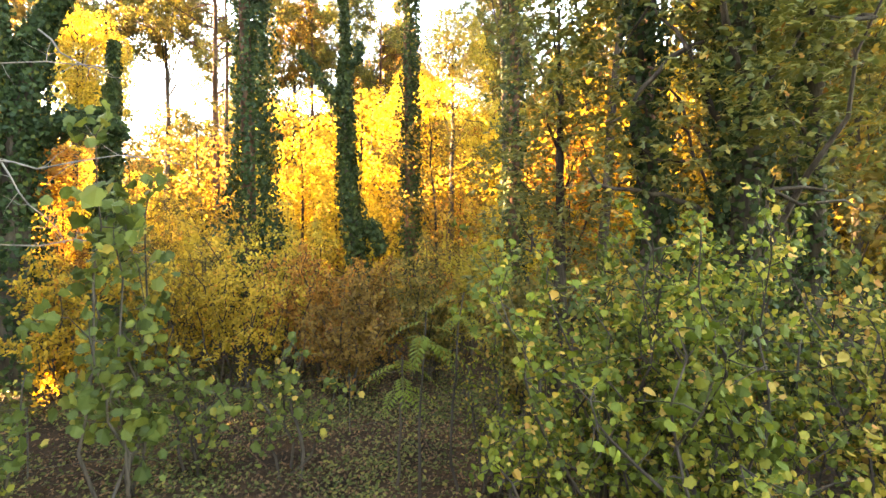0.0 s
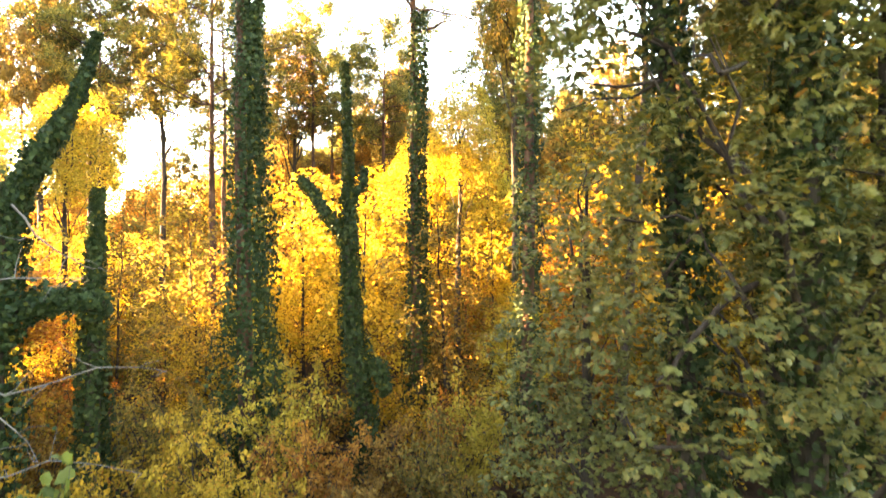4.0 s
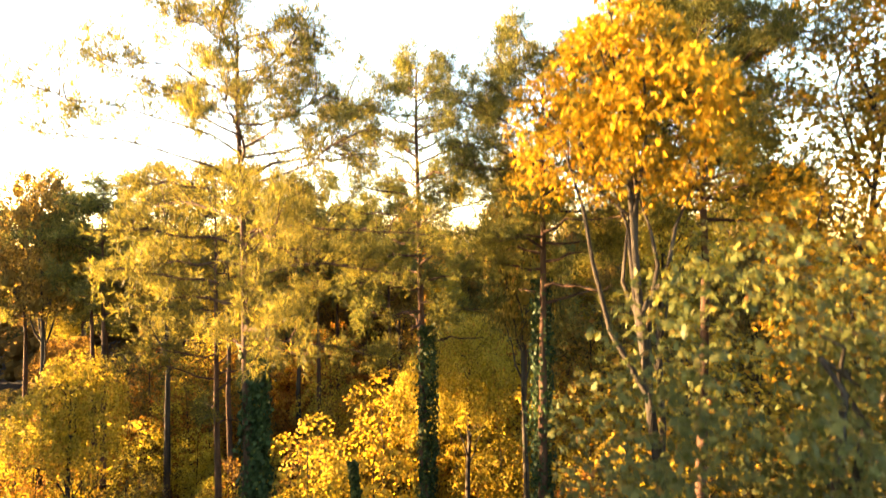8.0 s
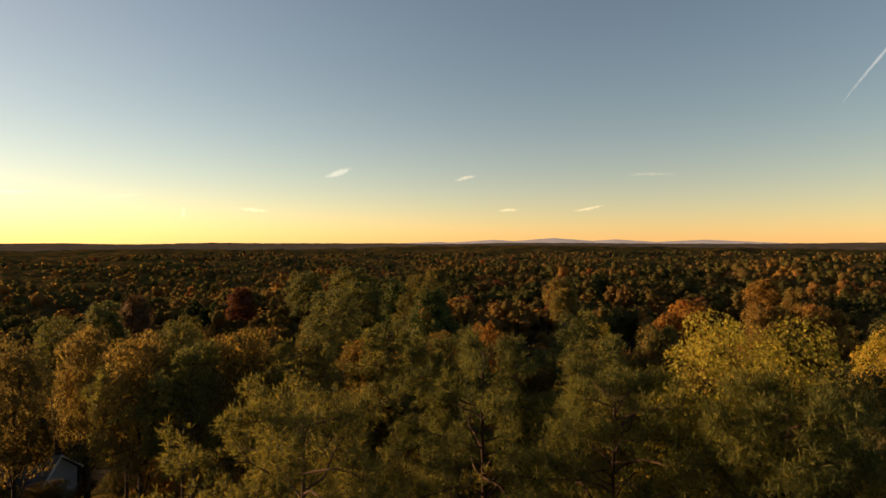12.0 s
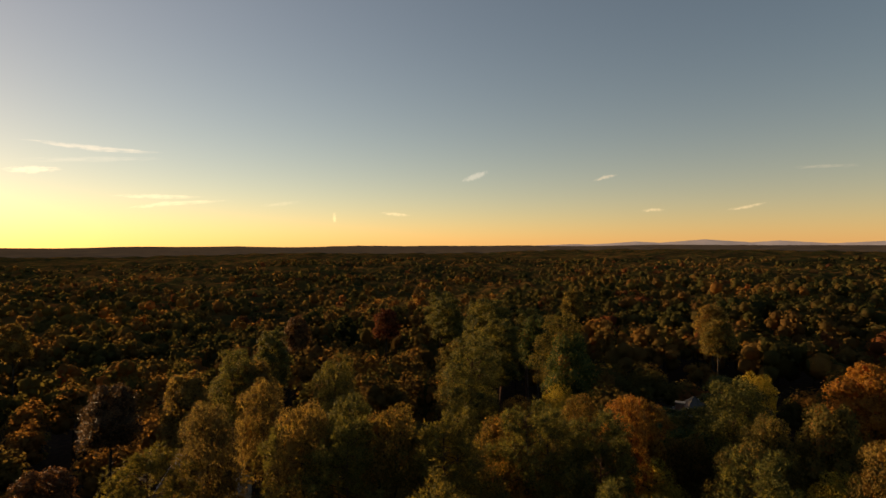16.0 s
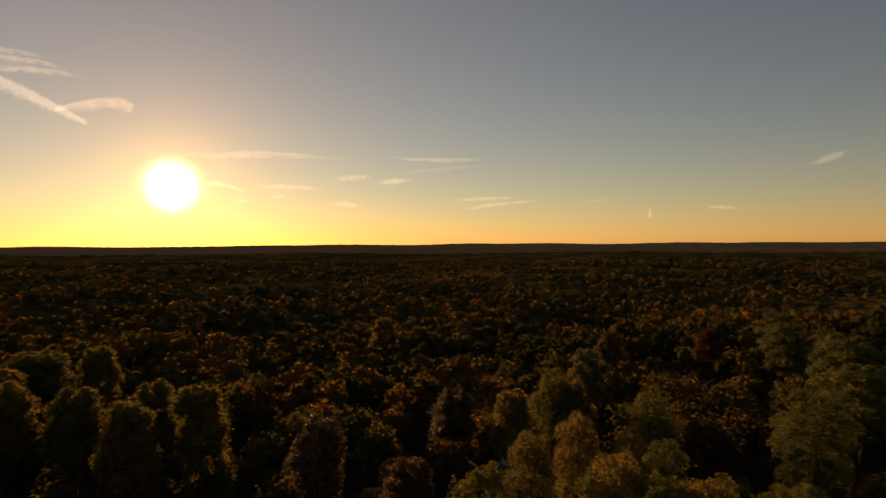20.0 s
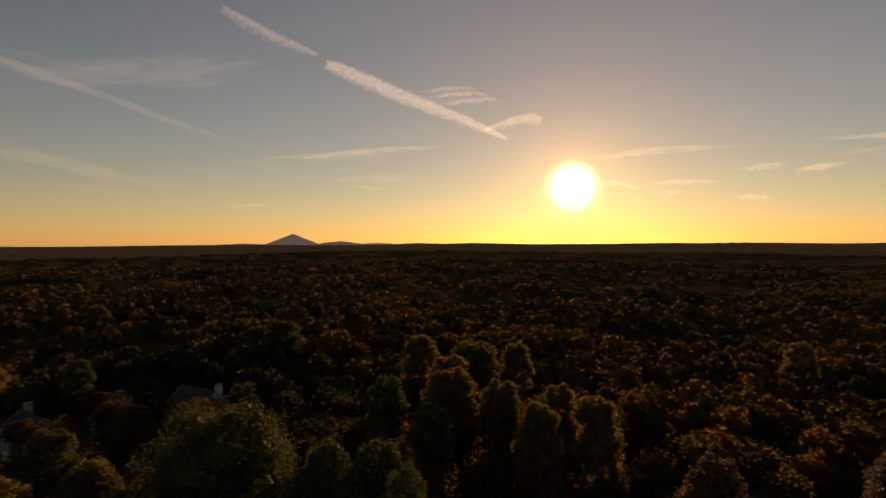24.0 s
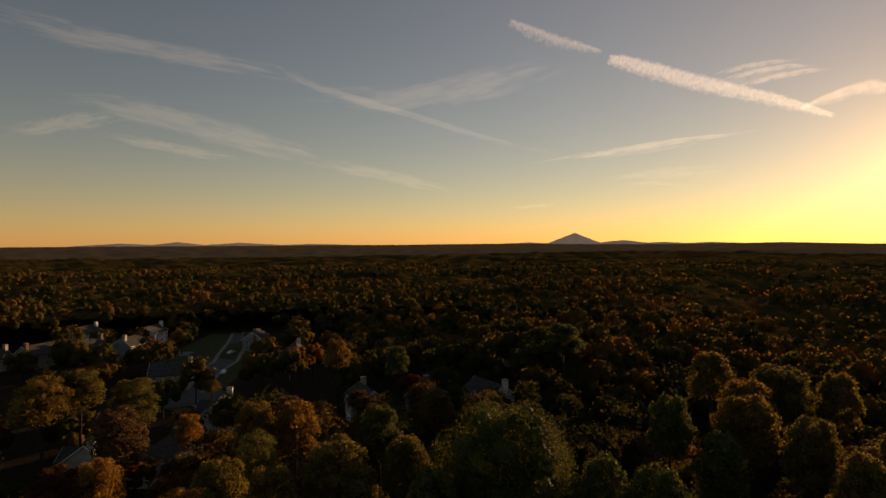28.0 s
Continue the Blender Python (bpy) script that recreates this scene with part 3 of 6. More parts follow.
# ---- trees ----
def broadleaf_meshes(name, seed, height, radius, crown_from, n_leaves, leaf, mat, bark="bark", lobes=16, shape=RHOMB, limbs=9, slender=0.0, trunk_r=None, lean=None, core=0, loose=0.75, whorl=0):
    """Trunk with limbs, and a crown of leaves on many rounded boughs with gaps between."""
    rng = np.random.default_rng(seed)
    tr = trunk_r or 0.018 * height
    wood = Soup()
    lean = lean or rng.normal(size=2) * 0.02 * height
    axis = bent(rng, (0, 0, -0.3), (lean[0], lean[1], height * 0.86), 0.05, 10)
    wood.add(*tube(axis, np.linspace(tr, tr * 0.15, 10) * np.array([1.35] + [1] * 9), 8))
    zc = crown_from * height
    centres, sizes = [], []
    for i in range(lobes):
        u = (i + 0.5) / lobes
        z = zc + (height - zc) * (0.06 + 0.82 * u)
        prof = math.sqrt(max(0.05, 1 - ((u - 0.38 + slender) / 0.72) ** 2))
        ang = i * 2.399 + rng.uniform(-0.5, 0.5)
        rr = radius * prof
        off = rr * rng.uniform(0.35, 0.68)
        mid = np.array([np.interp(z, axis[:, 2], axis[:, k]) for k in (0, 1)])
        centres.append((mid[0] + off * np.cos(ang), mid[1] + off * np.sin(ang), z))
        sizes.append(max(0.42 * rr, 0.14 * radius) * rng.uniform(0.8, 1.25))
    centres, sizes = np.array(centres), np.array(sizes)
    sizes = np.minimum(sizes, (height * 1.01 - centres[:, 2]) * 1.2 + 0.1)
    order = rng.permutation(lobes)[:limbs]
    for i in order:
        c = centres[i]
        z0 = max(zc * 0.8, c[2] - rng.uniform(0.8, 1.6) * np.hypot(c[0], c[1]) * 0.8 - 0.06 * height)
        s = [np.interp(z0, axis[:, 2], axis[:, k]) for k in (0, 1)] + [z0]
        wood.add(*tube(bent(rng, s, c, 0.25, 6, 0.06), np.linspace(tr * 0.22, tr * 0.04, 6), 5))
        for _ in range(2):
            e = c + spread(rng, 1)[0] * sizes[i] * 0.9
            wood.add(*tube(bent(rng, c * 0.9 + np.array(s) * 0.1, e, 0.3, 4), np.linspace(tr * 0.12, tr * 0.03, 4), 4))
    weight = sizes ** 2
    which = rng.choice(lobes, int(n_leaves * 1.5), p=weight / weight.sum())
    d = spread(rng, len(which))
    d[:, 2] = np.where(d[:, 2] < -0.35, -d[:, 2] * 0.6, d[:, 2])
    d = unit(d)
    p = centres[which] + d * sizes[which][:, None] * (rng.uniform(0.55, 1.06, len(which)) ** 0.6)[:, None] * np.array((1, 1, 0.85))
    inside = np.zeros(len(p), bool)
    for c, s in zip(centres, sizes):
        inside |= np.linalg.norm((p - c) / (1, 1, 0.85), axis=1) < 0.5 * s
    p, d = p[~inside][:n_leaves], d[~inside][:n_leaves]
    if whorl:                                   # leaves that hang in tufts from the twigs' ends
        tip, away = np.repeat(p[: n_leaves // whorl], whorl, 0), np.repeat(d[: n_leaves // whorl], whorl, 0)
        lie = unit(spread(rng, len(tip)) * (1, 1, 0.45) + away * 0.5 - (0, 0, 0.55))
        up = unit(np.cross(np.cross(lie, (0, 0, 1.0)), lie) + 0.35 * spread(rng, len(tip)))
        across = unit(np.cross(up, lie))
        long = leaf * rng.uniform(0.6, 1.3, len(tip))[:, None, None]
        fold = np.abs(shape[:, 1])[None, :, None] * 0.3 + (shape[:, 0] ** 2)[None, :, None] * 0.25
        v = tip[:, None] + long * ((shape[None, :, 0, None] + 0.62) * lie[:, None] + shape[None, :, 1, None] * across[:, None] - fold * up[:, None])
        v, f = v.reshape(-1, 3), np.arange(len(tip) * len(shape)).reshape(-1, len(shape))
    else:
        v, f = leaves(rng, p, d + (0, 0, 0.35), leaf, shape, loose)
    blocks = [(f, 0)]
    if core:
        lv, lf = lump(rng, centres + np.outer(sizes, (0, 0, 0.2)), np.column_stack([sizes, sizes, sizes * 0.85]) * core, 1 if lobes > 14 else 0)
        blocks.append((lf + len(v), 0))
        v = np.concatenate([v, lv])
    return wood.mesh(name + "_trunk", [M[bark]], True), fast_mesh(name + "_crown", v, blocks, [M[mat]])


def pine_meshes(name, seed, height, radius, crown_from, tufts, needle, blades=7, trunk_r=None, limbs=26, blade=0.15):
    """A tall pine: bare stem, crooked limbs high up, and needle tufts at the limbs' ends."""
    rng = np.random.default_rng(seed)
    tr = trunk_r or 0.0125 * height
    wood = Soup()
    axis = bent(rng, (0, 0, -0.3), (rng.normal() * 0.3, rng.normal() * 0.3, height * 0.97), 0.02, 12)
    wood.add(*tube(axis, np.linspace(tr, tr * 0.12, 12) * np.array([1.3] + [1] * 11), 9))
    zc = crown_from * height
    spots, aim = [], []
    for i in range(limbs):
        u = ((i + rng.uniform(0.1, 0.9)) / limbs) ** 0.85
        z = zc + (height * 0.97 - zc) * u
        length = radius * (0.55 + 0.5 * np.sin(np.pi * min(1, 0.15 + 0.75 * u))) * (1.04 - 0.55 * u ** 3) * rng.uniform(0.6, 1.2)
        ang = i * 2.399 + rng.uniform(-0.6, 0.6)
        rise = rng.uniform(-0.12, 0.2) + 0.36 * u ** 1.5
        s = np.array([np.interp(z, axis[:, 2], axis[:, k]) for k in (0, 1)] + [z])
        e = s + length * np.array((np.cos(ang), np.sin(ang), rise))
        line = bent(rng, s, e, 0.22, 7, 0.05)
        wood.add(*tube(line, np.linspace(tr * 0.21 * (1.1 - 0.6 * u), tr * 0.05, 7), 5))
        if u < 0.12 and rng.random() < 0.4:
            continue
        for _ in range(max(2, int(3 + length * 1.6))):
            w = rng.uniform(0.35, 1.0)
            base = np.array([np.interp(w * 6, np.arange(7), line[:, k]) for k in range(3)])
            tip = base + length * 0.30 * rng.uniform(0.5, 1.1) * unit(np.array((np.cos(ang), np.sin(ang), 0.5)) + 0.9 * rng.normal(size=3) * (1, 1, 0.8))
            wood.add(*tube(np.array([base, (base + tip) / 2 + rng.normal(size=3) * 0.05, tip]), (tr * 0.055, tr * 0.045, tr * 0.02), 4))
            for q in (0.55, 0.8, 1.0):
                spots.append(base + (tip - base) * q + rng.normal(size=3) * 0.12)
                aim.append(unit(tip - base + np.array((0, 0, 0.4 * length * 0.3))))
        spots.append(e)
        aim.append(unit(e - s))
    spots, aim = np.array(spots), np.array(aim)
    pick = rng.choice(len(spots), tufts, replace=tufts > len(spots))
    c, a = spots[pick] + rng.normal(size=(tufts, 3)) * needle * 0.6, aim[pick]
    way = unit(np.repeat(a, blades, 0) * 0.75 + spread(rng, tufts * blades))
    root = np.repeat(c, blades, 0)
    side = unit(np.cross(way, spread(rng, len(way)))) * needle * blade
    tip = root + way * needle * rng.uniform(0.7, 1.2, len(way))[:, None]
    v = np.stack([root + side * 0.4, (root + tip) / 2 - side, tip, (root + tip) / 2 + side], 1).reshape(-1, 3)
    return wood.mesh(name + "_trunk", [M["pine_bark"]], True), fast_mesh(name + "_crown", v, [(np.arange(len(v)).reshape(-1, 4), 0)], [M["needles"]])


def tree_thing(name, meshes, label, group=""):
    root = tagged(new(name), label, "tree", group)
    part("trunk", meshes[0], root)
    part("crown", meshes[1], root)
    return root


def ivy_part(parent, seed, axis, r0, r1, n, leaf=0.15, bulge=0.35):
    """Ivy wrapped round a stem: leaves in uneven thickness, hanging a little."""
    rng = np.random.default_rng(seed)
    axis = np.asarray(axis, float)
    u = rng.uniform(0, 1, n) ** 0.9
    k = u * (len(axis) - 1)
    mid = np.stack([np.interp(k, np.arange(len(axis)), axis[:, j]) for j in range(3)], 1)
    way = unit(axis[-1] - axis[0])
    ref = unit(np.cross(way, (0.3, 0.9, 0.1)))
    b = np.cross(way, ref)
    ang = rng.uniform(0, 2 * np.pi, n)
    out = np.cos(ang)[:, None] * ref + np.sin(ang)[:, None] * b
    lump = np.array([noise.noise((3 * c, 3 * s, 0.8 * z)) for c, s, z in zip(np.cos(ang), np.sin(ang), k * 1.3 + seed)])
    fine = np.array([noise.noise((7 * c, 7 * s, 3.1 * z)) for c, s, z in zip(np.cos(ang), np.sin(ang), k + seed)])
    r = (r1 + (r0 - r1) * (1 - u) ** 1.4) * (0.8 + 1.6 * bulge * lump + 1.3 * bulge * fine + rng.exponential(0.15, n))
    v, f = leaves(rng, mid + out * r[:, None], out + (0, 0, -0.15), leaf, HEART, 0.55, 1.5)
    return part("ivy", fast_mesh("ivy", v, [(f, 0)], [M["ivy"]]), parent, "dark glossy ivy leaves")


# -- the tall pines before the first view --
PINES = [  # x, y, height, crown radius, crown from, ivy up to
    (-6.6, 19.4, 29.2, 5.0, 0.63, 18.5),
    (-1.4, 25.0, 30.0, 4.0, 0.58, 18.4),
    (2.8, 21.9, 29.6, 3.8, 0.66, 20.5),
    (6.9, 18.6, 30.2, 3.2, 0.74, 0),
    (-23.6, 38.6, 26.6, 3.8, 0.64, 0),
    (-25.5, 41.0, 25.5, 3.2, 0.66, 0),
    (-12.6, 31.0, 26.4, 3.8, 0.45, 0),
    (-31.0, 42.0, 24.5, 3.2, 0.66, 0),
    (-10.0, 50.0, 25.5, 3.4, 0.62, 0),
    (4.5, 38.0, 28.0, 3.4, 0.5, 0),
    (-5.2, 46.5, 27.0, 3.3, 0.58, 0),
    (-19.0, 52.0, 24.0, 3.4, 0.64, 0),
    (-38.0, 33.0, 24.0, 3.2, 0.66, 0),
    (-15.5, 39.5, 27.0, 3.5, 0.64, 0),
    (-10.3, 44.5, 27.4, 3.4, 0.62, 0),
]
for i, (x, y, h, r, low, ivy_to) in enumerate(PINES):
    near = i < 4
    meshes = pine_meshes("pine", 40 + i, h, r, low, 7600 if near else 1900, 0.27 if near else 0.38, 9 if near else 8, 0.30 if near else 0.26, 44 if near else 30, 0.045 if near else 0.08)
    label = "tall pine with a bare upper stem and ivy-wrapped foot" if ivy_to else "tall pine with a bare reddish stem and high crown"
    pine = tree_thing("pine_tree", meshes, label, "tall pines")
    pine.matrix_basis = pose(x, y, 0)
    if ivy_to:
        wide = (1.15, 0.52, 0.52)[i]
        ivy_part(pine, 7 + i, [(0, 0, z) for z in np.linspace(0, ivy_to, 9)], wide, 0.33, (11000, 6000, 6000)[i], 0.135, 0.42)

# -- broken, ivy-covered snags --
def snag(x, y, seed, axis, r0, r1, n, label, limbs=()):
    rng = np.random.default_rng(seed)
    root = tagged(new("ivy_snag"), label, "dead tree", "ivy-covered snags")
    root.matrix_basis = pose(x, y, 0)
    line = np.array(axis, float)
    wood = Soup().add(*tube(line, np.linspace(r0 * 0.5, r1 * 0.4, len(line)), 8))
    for a, *_ in limbs:
        a = np.array(a, float)
        wood.add(*tube(a, np.linspace(0.12, 0.05, len(a)), 6))
    part("trunk", wood.mesh("snag_trunk", [M["bark"]], True), root)
    ivy_part(root, seed, line, r0, r1, int(n * 1.8), 0.14, 0.5)
    for k, (a, ra, rb, m) in enumerate(limbs):
        ivy_part(root, seed + 20 + k, a, ra, rb, int(m * 1.6), 0.135, 0.5)
    return root


snag(-3.4, 20.0, 3, [(0.5, 0, 0), (0.4, 0, 3), (0.0, 0, 6), (-0.1, 0, 9), (-0.1, 0, 12), (-0.25, 0, 14.7)], 0.52, 0.1, 4200,
     "forked dead trunk thickly wrapped in dark ivy",
     [([(-0.1, 0, 8.8), (-0.7, 0, 9.4), (-1.3, 0.1, 10.3), (-1.75, 0.1, 10.9)], 0.26, 0.14, 700), ([(-0.1, 0, 10.2), (0.35, 0, 10.6), (0.45, 0, 11.2)], 0.2, 0.1, 220),
      ([(0.45, 0, 4.6), (0.9, 0, 4.4), (1.2, 0, 3.6)], 0.34, 0.2, 500)])
snag(-10.3, 17.2, 4, [(0, 0, 0), (-0.1, 0, 3), (0, 0, 6), (0.05, 0, 8.4), (0.15, 0, 10.2)], 0.55, 0.13, 3000, "short dead trunk wrapped in ivy to its tip")
snag(-11.6, 15.0, 5, [(0, 0, 0), (-0.1, 0, 2.5), (0.0, 0, 5), (0.2, 0, 7.5), (0.55, 0.1, 9.6), (1.35, 0.2, 11.0), (2.15, 0.25, 12.3), (2.65, 0.3, 13.9)], 1.0, 0.08, 5600,
     "leaning dead trunk heavily wrapped in dark ivy",
     [([(0.2, 0, 6.3), (1.0, 0, 7.1), (2.0, 0, 7.3), (2.7, 0.4, 7.2)], 0.36, 0.28, 1200), ([(0.3, 0, 7.0), (-0.2, 0, 8.6), (-0.4, 0, 10.6)], 0.35, 0.2, 900)])

# bare grey limbs that hang from the leaning snag
limb_rng = np.random.default_rng(11)
dead = Soup()
for s, e in (((-12.4, 11.5, 7.2), (-7.6, 12.6, 8.0)), ((-11.0, 12.0, 5.6), (-6.4, 13.5, 5.9)), ((-12.0, 11.8, 4.3), (-7.0, 13.6, 3.6)), ((-10.6, 14.6, 9.6), (-8.4, 13.8, 8.2)), ((-11.5, 14.0, 6.6), (-9.0, 13.2, 4.0))):
    main = bent(limb_rng, s, e, 0.3, 8)
    dead.add(*tube(main, np.linspace(0.03, 0.008, 8), 5))
    for k in range(2, 8):
        dead.add(*tube(bent(limb_rng, main[k], main[k] + spread(limb_rng, 1)[0] * limb_rng.uniform(0.4, 1.0), 0.3, 4), np.linspace(0.011, 0.004, 4), 4))
tagged(new("dead_branches", dead.mesh("dead_branches", [M["dead"]], True)), "bare pale grey dead branches caught in the ivy", "branch", kind="stuff")

# -- the big broadleaf trees at the right of the first view --
oak = tree_thing("oak_tree", broadleaf_meshes("oak", 21, 23.0, 5.2, 0.15, 64000, 0.155, "oak_green", slender=-0.16, lobes=76, shape=OAK, limbs=20, trunk_r=0.36, lean=(-0.4, -0.3), whorl=6), "broad green oak with an ivy-dark trunk")
oak.matrix_basis = pose(6.0, 11.0, 0)
ivy_part(oak, 15, [(-0.02 * z, -0.015 * z, z) for z in np.linspace(0, 14, 8)], 0.66, 0.44, 6000, 0.13, 0.4)
gold_oak = tree_thing("oak_tree", broadleaf_meshes("gold_oak", 22, 27.4, 2.4, 0.815, 23000, 0.11, "oak_gold", slender=0.26, lobes=46, shape=OVAL, whorl=5, limbs=9, trunk_r=0.30, lean=(-2.6, 0)), "tall oak with golden orange upper leaves")
gold_oak.matrix_basis = pose(5.5, 12.8, 0)
ivy_part(gold_oak, 16, [(-0.1 * z, 0, z) for z in np.linspace(0, 15, 8)], 0.6, 0.42, 5000, 0.13, 0.4)
right_oak = tree_thing("oak_tree", broadleaf_meshes("right_oak", 23, 30.0, 3.3, 0.56, 50000, 0.13, "oak_gold", slender=-0.15, lobes=50, shape=OVAL, whorl=5, limbs=12, trunk_r=0.25), "tall golden oak at the wood's edge")
right_oak.matrix_basis = pose(10.3, 16.0, 0)
ivy_part(right_oak, 18, [(0, 0, z) for z in np.linspace(0, 10, 7)], 0.45, 0.33, 2400, 0.13, 0.4)
poplar = tree_thing("poplar_tree", broadleaf_meshes("poplar", 24, 32.4, 3.9, 0.62, 36000, 0.12, "gold", lobes=44, shape=RHOMB, limbs=24, trunk_r=0.24), "tall sparse yellow poplar behind a pine")
poplar.matrix_basis = pose(6.3, 21.6, 0)
dark_tree = tree_thing("broadleaf_tree", broadleaf_meshes("dark_tree", 25, 11.8, 2.6, 0.1, 12000, 0.15, "oak_green", lobes=30, shape=OAK, whorl=5, limbs=16), "bushy green young oak in the shade")
dark_tree.matrix_basis = pose(3.0, 14.6, 0)
side_tree = tree_thing("broadleaf_tree", broadleaf_meshes("side_tree", 26, 22.0, 3.4, 0.3, 28000, 0.15, "oak_green", lobes=44, shape=OAK, whorl=6, limbs=10, trunk_r=0.24), "dark-stemmed broadleaf tree in thin leaf")
side_tree.matrix_basis = pose(8.4, 12.6, 0)
ivy_part(side_tree, 17, [(0, 0, z) for z in np.linspace(0, 9, 7)], 0.45, 0.33, 2400, 0.13, 0.4)

# two dark limbs of the oak that reach out over the shrubs
for line, r in (([(-0.2, 0.3, 4.2), (-0.9, 0.3, 4.8), (-1.9, 0.3, 5.05), (-2.8, 0.2, 5.1), (-3.1, 0.2, 5.6)], 0.09), ([(-0.3, 0.2, 8.1), (-1.2, 0.1, 7.9), (-1.9, 0, 7.2), (-2.3, 0, 6.6), (-2.7, -0.1, 6.3)], 0.08)):
    u = np.linspace(0, len(line) - 1, 14)
    path = np.stack([np.interp(u, range(len(line)), [q[k] for q in line]) for k in range(3)], 1) + np.random.default_rng(6).normal(size=(14, 3)) * 0.03
    lv, lf = tube(path, np.linspace(r, 0.02, 14), 6)
    part("limb", fast_mesh("limb", lv, [(lf, 0)], [M["bark"]], True), oak)

# the huge rounded oak beyond the glade
dome = tree_thing("oak_tree", broadleaf_meshes("dome_oak", 27, 30.0, 10.5, 0.3, 30000, 0.27, "green", lobes=54, limbs=12, trunk_r=0.5, core=0.42), "huge dome-shaped dark green oak above the woods")
dome.matrix_basis = pose(-64, -33, 0)

# -- stands of woodland trees, built once and repeated --
def archetype(kind, seed, fine):
    """A tree of its kind, about 20 m high, in a fine or a coarser make."""
    n, leaf = {"near": (14500, 0.19), "mid": (7600, 0.29), "full": (15000, 0.2)}[fine]
    if kind == "pine":
        return broadleaf_meshes("pine", seed, 24.0, 3.7, 0.52, n, leaf * 0.95, "needles", bark="pine_bark", lobes=30, limbs=12 if fine == "near" else 5, core={"near": 0.26, "mid": 0.5}[fine], loose=0.6, shape=RHOMB)
    return broadleaf_meshes(kind, seed, 21.0, 4.3, 0.08 if fine == "full" else 0.6, n, leaf, kind, slender=0.05, lobes=28, limbs=10 if fine == "near" else 5, core=0 if kind in ("gold", "yellow") else {"near": 0.26, "mid": 0.5, "full": 0.6}[fine], loose=0.55)


WORDS = {"pine": "tall dark olive pine among the woods", "green": "dull green broadleaf tree among the woods", "olive": "olive and gold autumn tree among the woods",
         "gold": "golden autumn tree among the woods", "amber": "dull amber autumn tree among the woods", "yellow": "bright yellow autumn tree among the woods", "orange": "orange autumn tree among the woods",
         "rust": "rust-brown autumn tree among the woods", "red": "dark red autumn maple among the woods"}
KINDS = {}


def plant(kind, fine, seed, x, y, height, width, spin, level=None):
    """One more tree of a kind; height and crown width in metres."""
    key = (kind, fine, seed)
    if key not in KINDS:
        KINDS[key] = archetype(kind, 100 + 7 * seed + len(kind), fine)
    trunk, crown = KINDS[key]
    root = tagged(new("pine_tree" if kind == "pine" else "broadleaf_tree"), WORDS[kind], "tree", "woodland trees")
    base = float(ground_z(np.float64(x), np.float64(y)))
    height = height if level is None else level - base
    tall = height / (24.0 if kind == "pine" else 21.0)
    wide = width / (7.4 if kind == "pine" else 8.6)
    root.matrix_basis = Matrix.LocRotScale((x, y, base), Euler((0, 0, spin)), (wide, wide, tall))
    part("trunk", trunk, root)
    part("crown", crown, root)
    return root


KEPT = [(x, y, 3.0) for x, y, *_ in PINES] + [(6.2, 10.6, 5), (3, 11.6, 3), (10.8, 14.8, 4), (6.7, 20.6, 3.5), (2.5, 15, 3), (-64, -33, 8)]
# trees that stand out over the woods: x, y, height, crown width, kind
STAND_A = [(-57, 54, 25, 7.5, "amber"), (-39.5, 47.5, 27.0, 6.4, "amber"), (-36.6, 38, 27.4, 6.8, "amber"), (-62, 73, 22, 9, "amber"), (-45, 71, 25, 7.5, "pine"),
           (-20.2, 40.9, 28.2, 7.2, "olive"), (-28.3, 39.3, 28.0, 6.8, "amber"), (-32, 53, 25.0, 6.5, "pine"), (-12, 46, 27, 6.8, "olive"), (-9, 60, 25, 6.2, "olive"), (-5, 51, 25, 5, "olive"), (-3, 63, 25, 6.0, "orange"),
           (6, 65, 27.5, 7.4, "pine"), (5, 46, 27, 6.4, "olive"), (3, 29, 27.5, 5.2, "olive")]
STAND_B = [(25, 44, 28.5, 8, "gold"), (31, 53, 29, 8.5, "olive"), (19, 37, 27.5, 7, "olive"), (15, 30, 26, 6, "amber"), (14, 62, 26, 7, "olive"), (22, 79, 27, 9.6, "orange"), (15, 51, 27, 6.4, "amber"), (21, 58, 25, 6, "amber"), (29, 73, 27, 9.2, "amber"), (36, 76, 27, 9, "amber"), (-55, 140, 27, 11, "pine"), (-25, 72, 29, 10, "pine"), (-35, 111, 30, 11, "pine"), (-17, 92, 30, 10, "pine"), (-28, 96, 28, 9, "pine"), (-42, 126, 28, 10, "pine"), (-23, 106, 27, 9, "green"), (-30, 124, 27, 9, "pine"), (-13, 82, 28, 8, "green"),
           (-93, 124, 22, 8, "rust"), (-78, 146, 22, 9, "red"), (-30, 186, 26, 9, "olive"), (10, 146, 23, 9.5, "olive"), (62, 158, 25, 10, "orange"), (56, 126, 25, 7, "amber")]
STAND_C = [(-72, 55, 21.5, 9.6, "rust"), (-56, 36, 19.0, 8.0, "rust"), (-44, 29, 20, 6.6, "rust"), (-43, 66, 25, 7, "pine"),
           (-69, 168, 26, 13, "pine"), (-4, 55, 27, 5.4, "orange"), (11, 169, 24, 11, "amber"), (8, 60, 25, 6, "olive"), (-58, 28, 15, 7, "rust"), (-165, 96, 20, 10, "amber"), (-64, 70, 25, 8, "pine"), (-70, 87, 25, 8.2, "pine")]
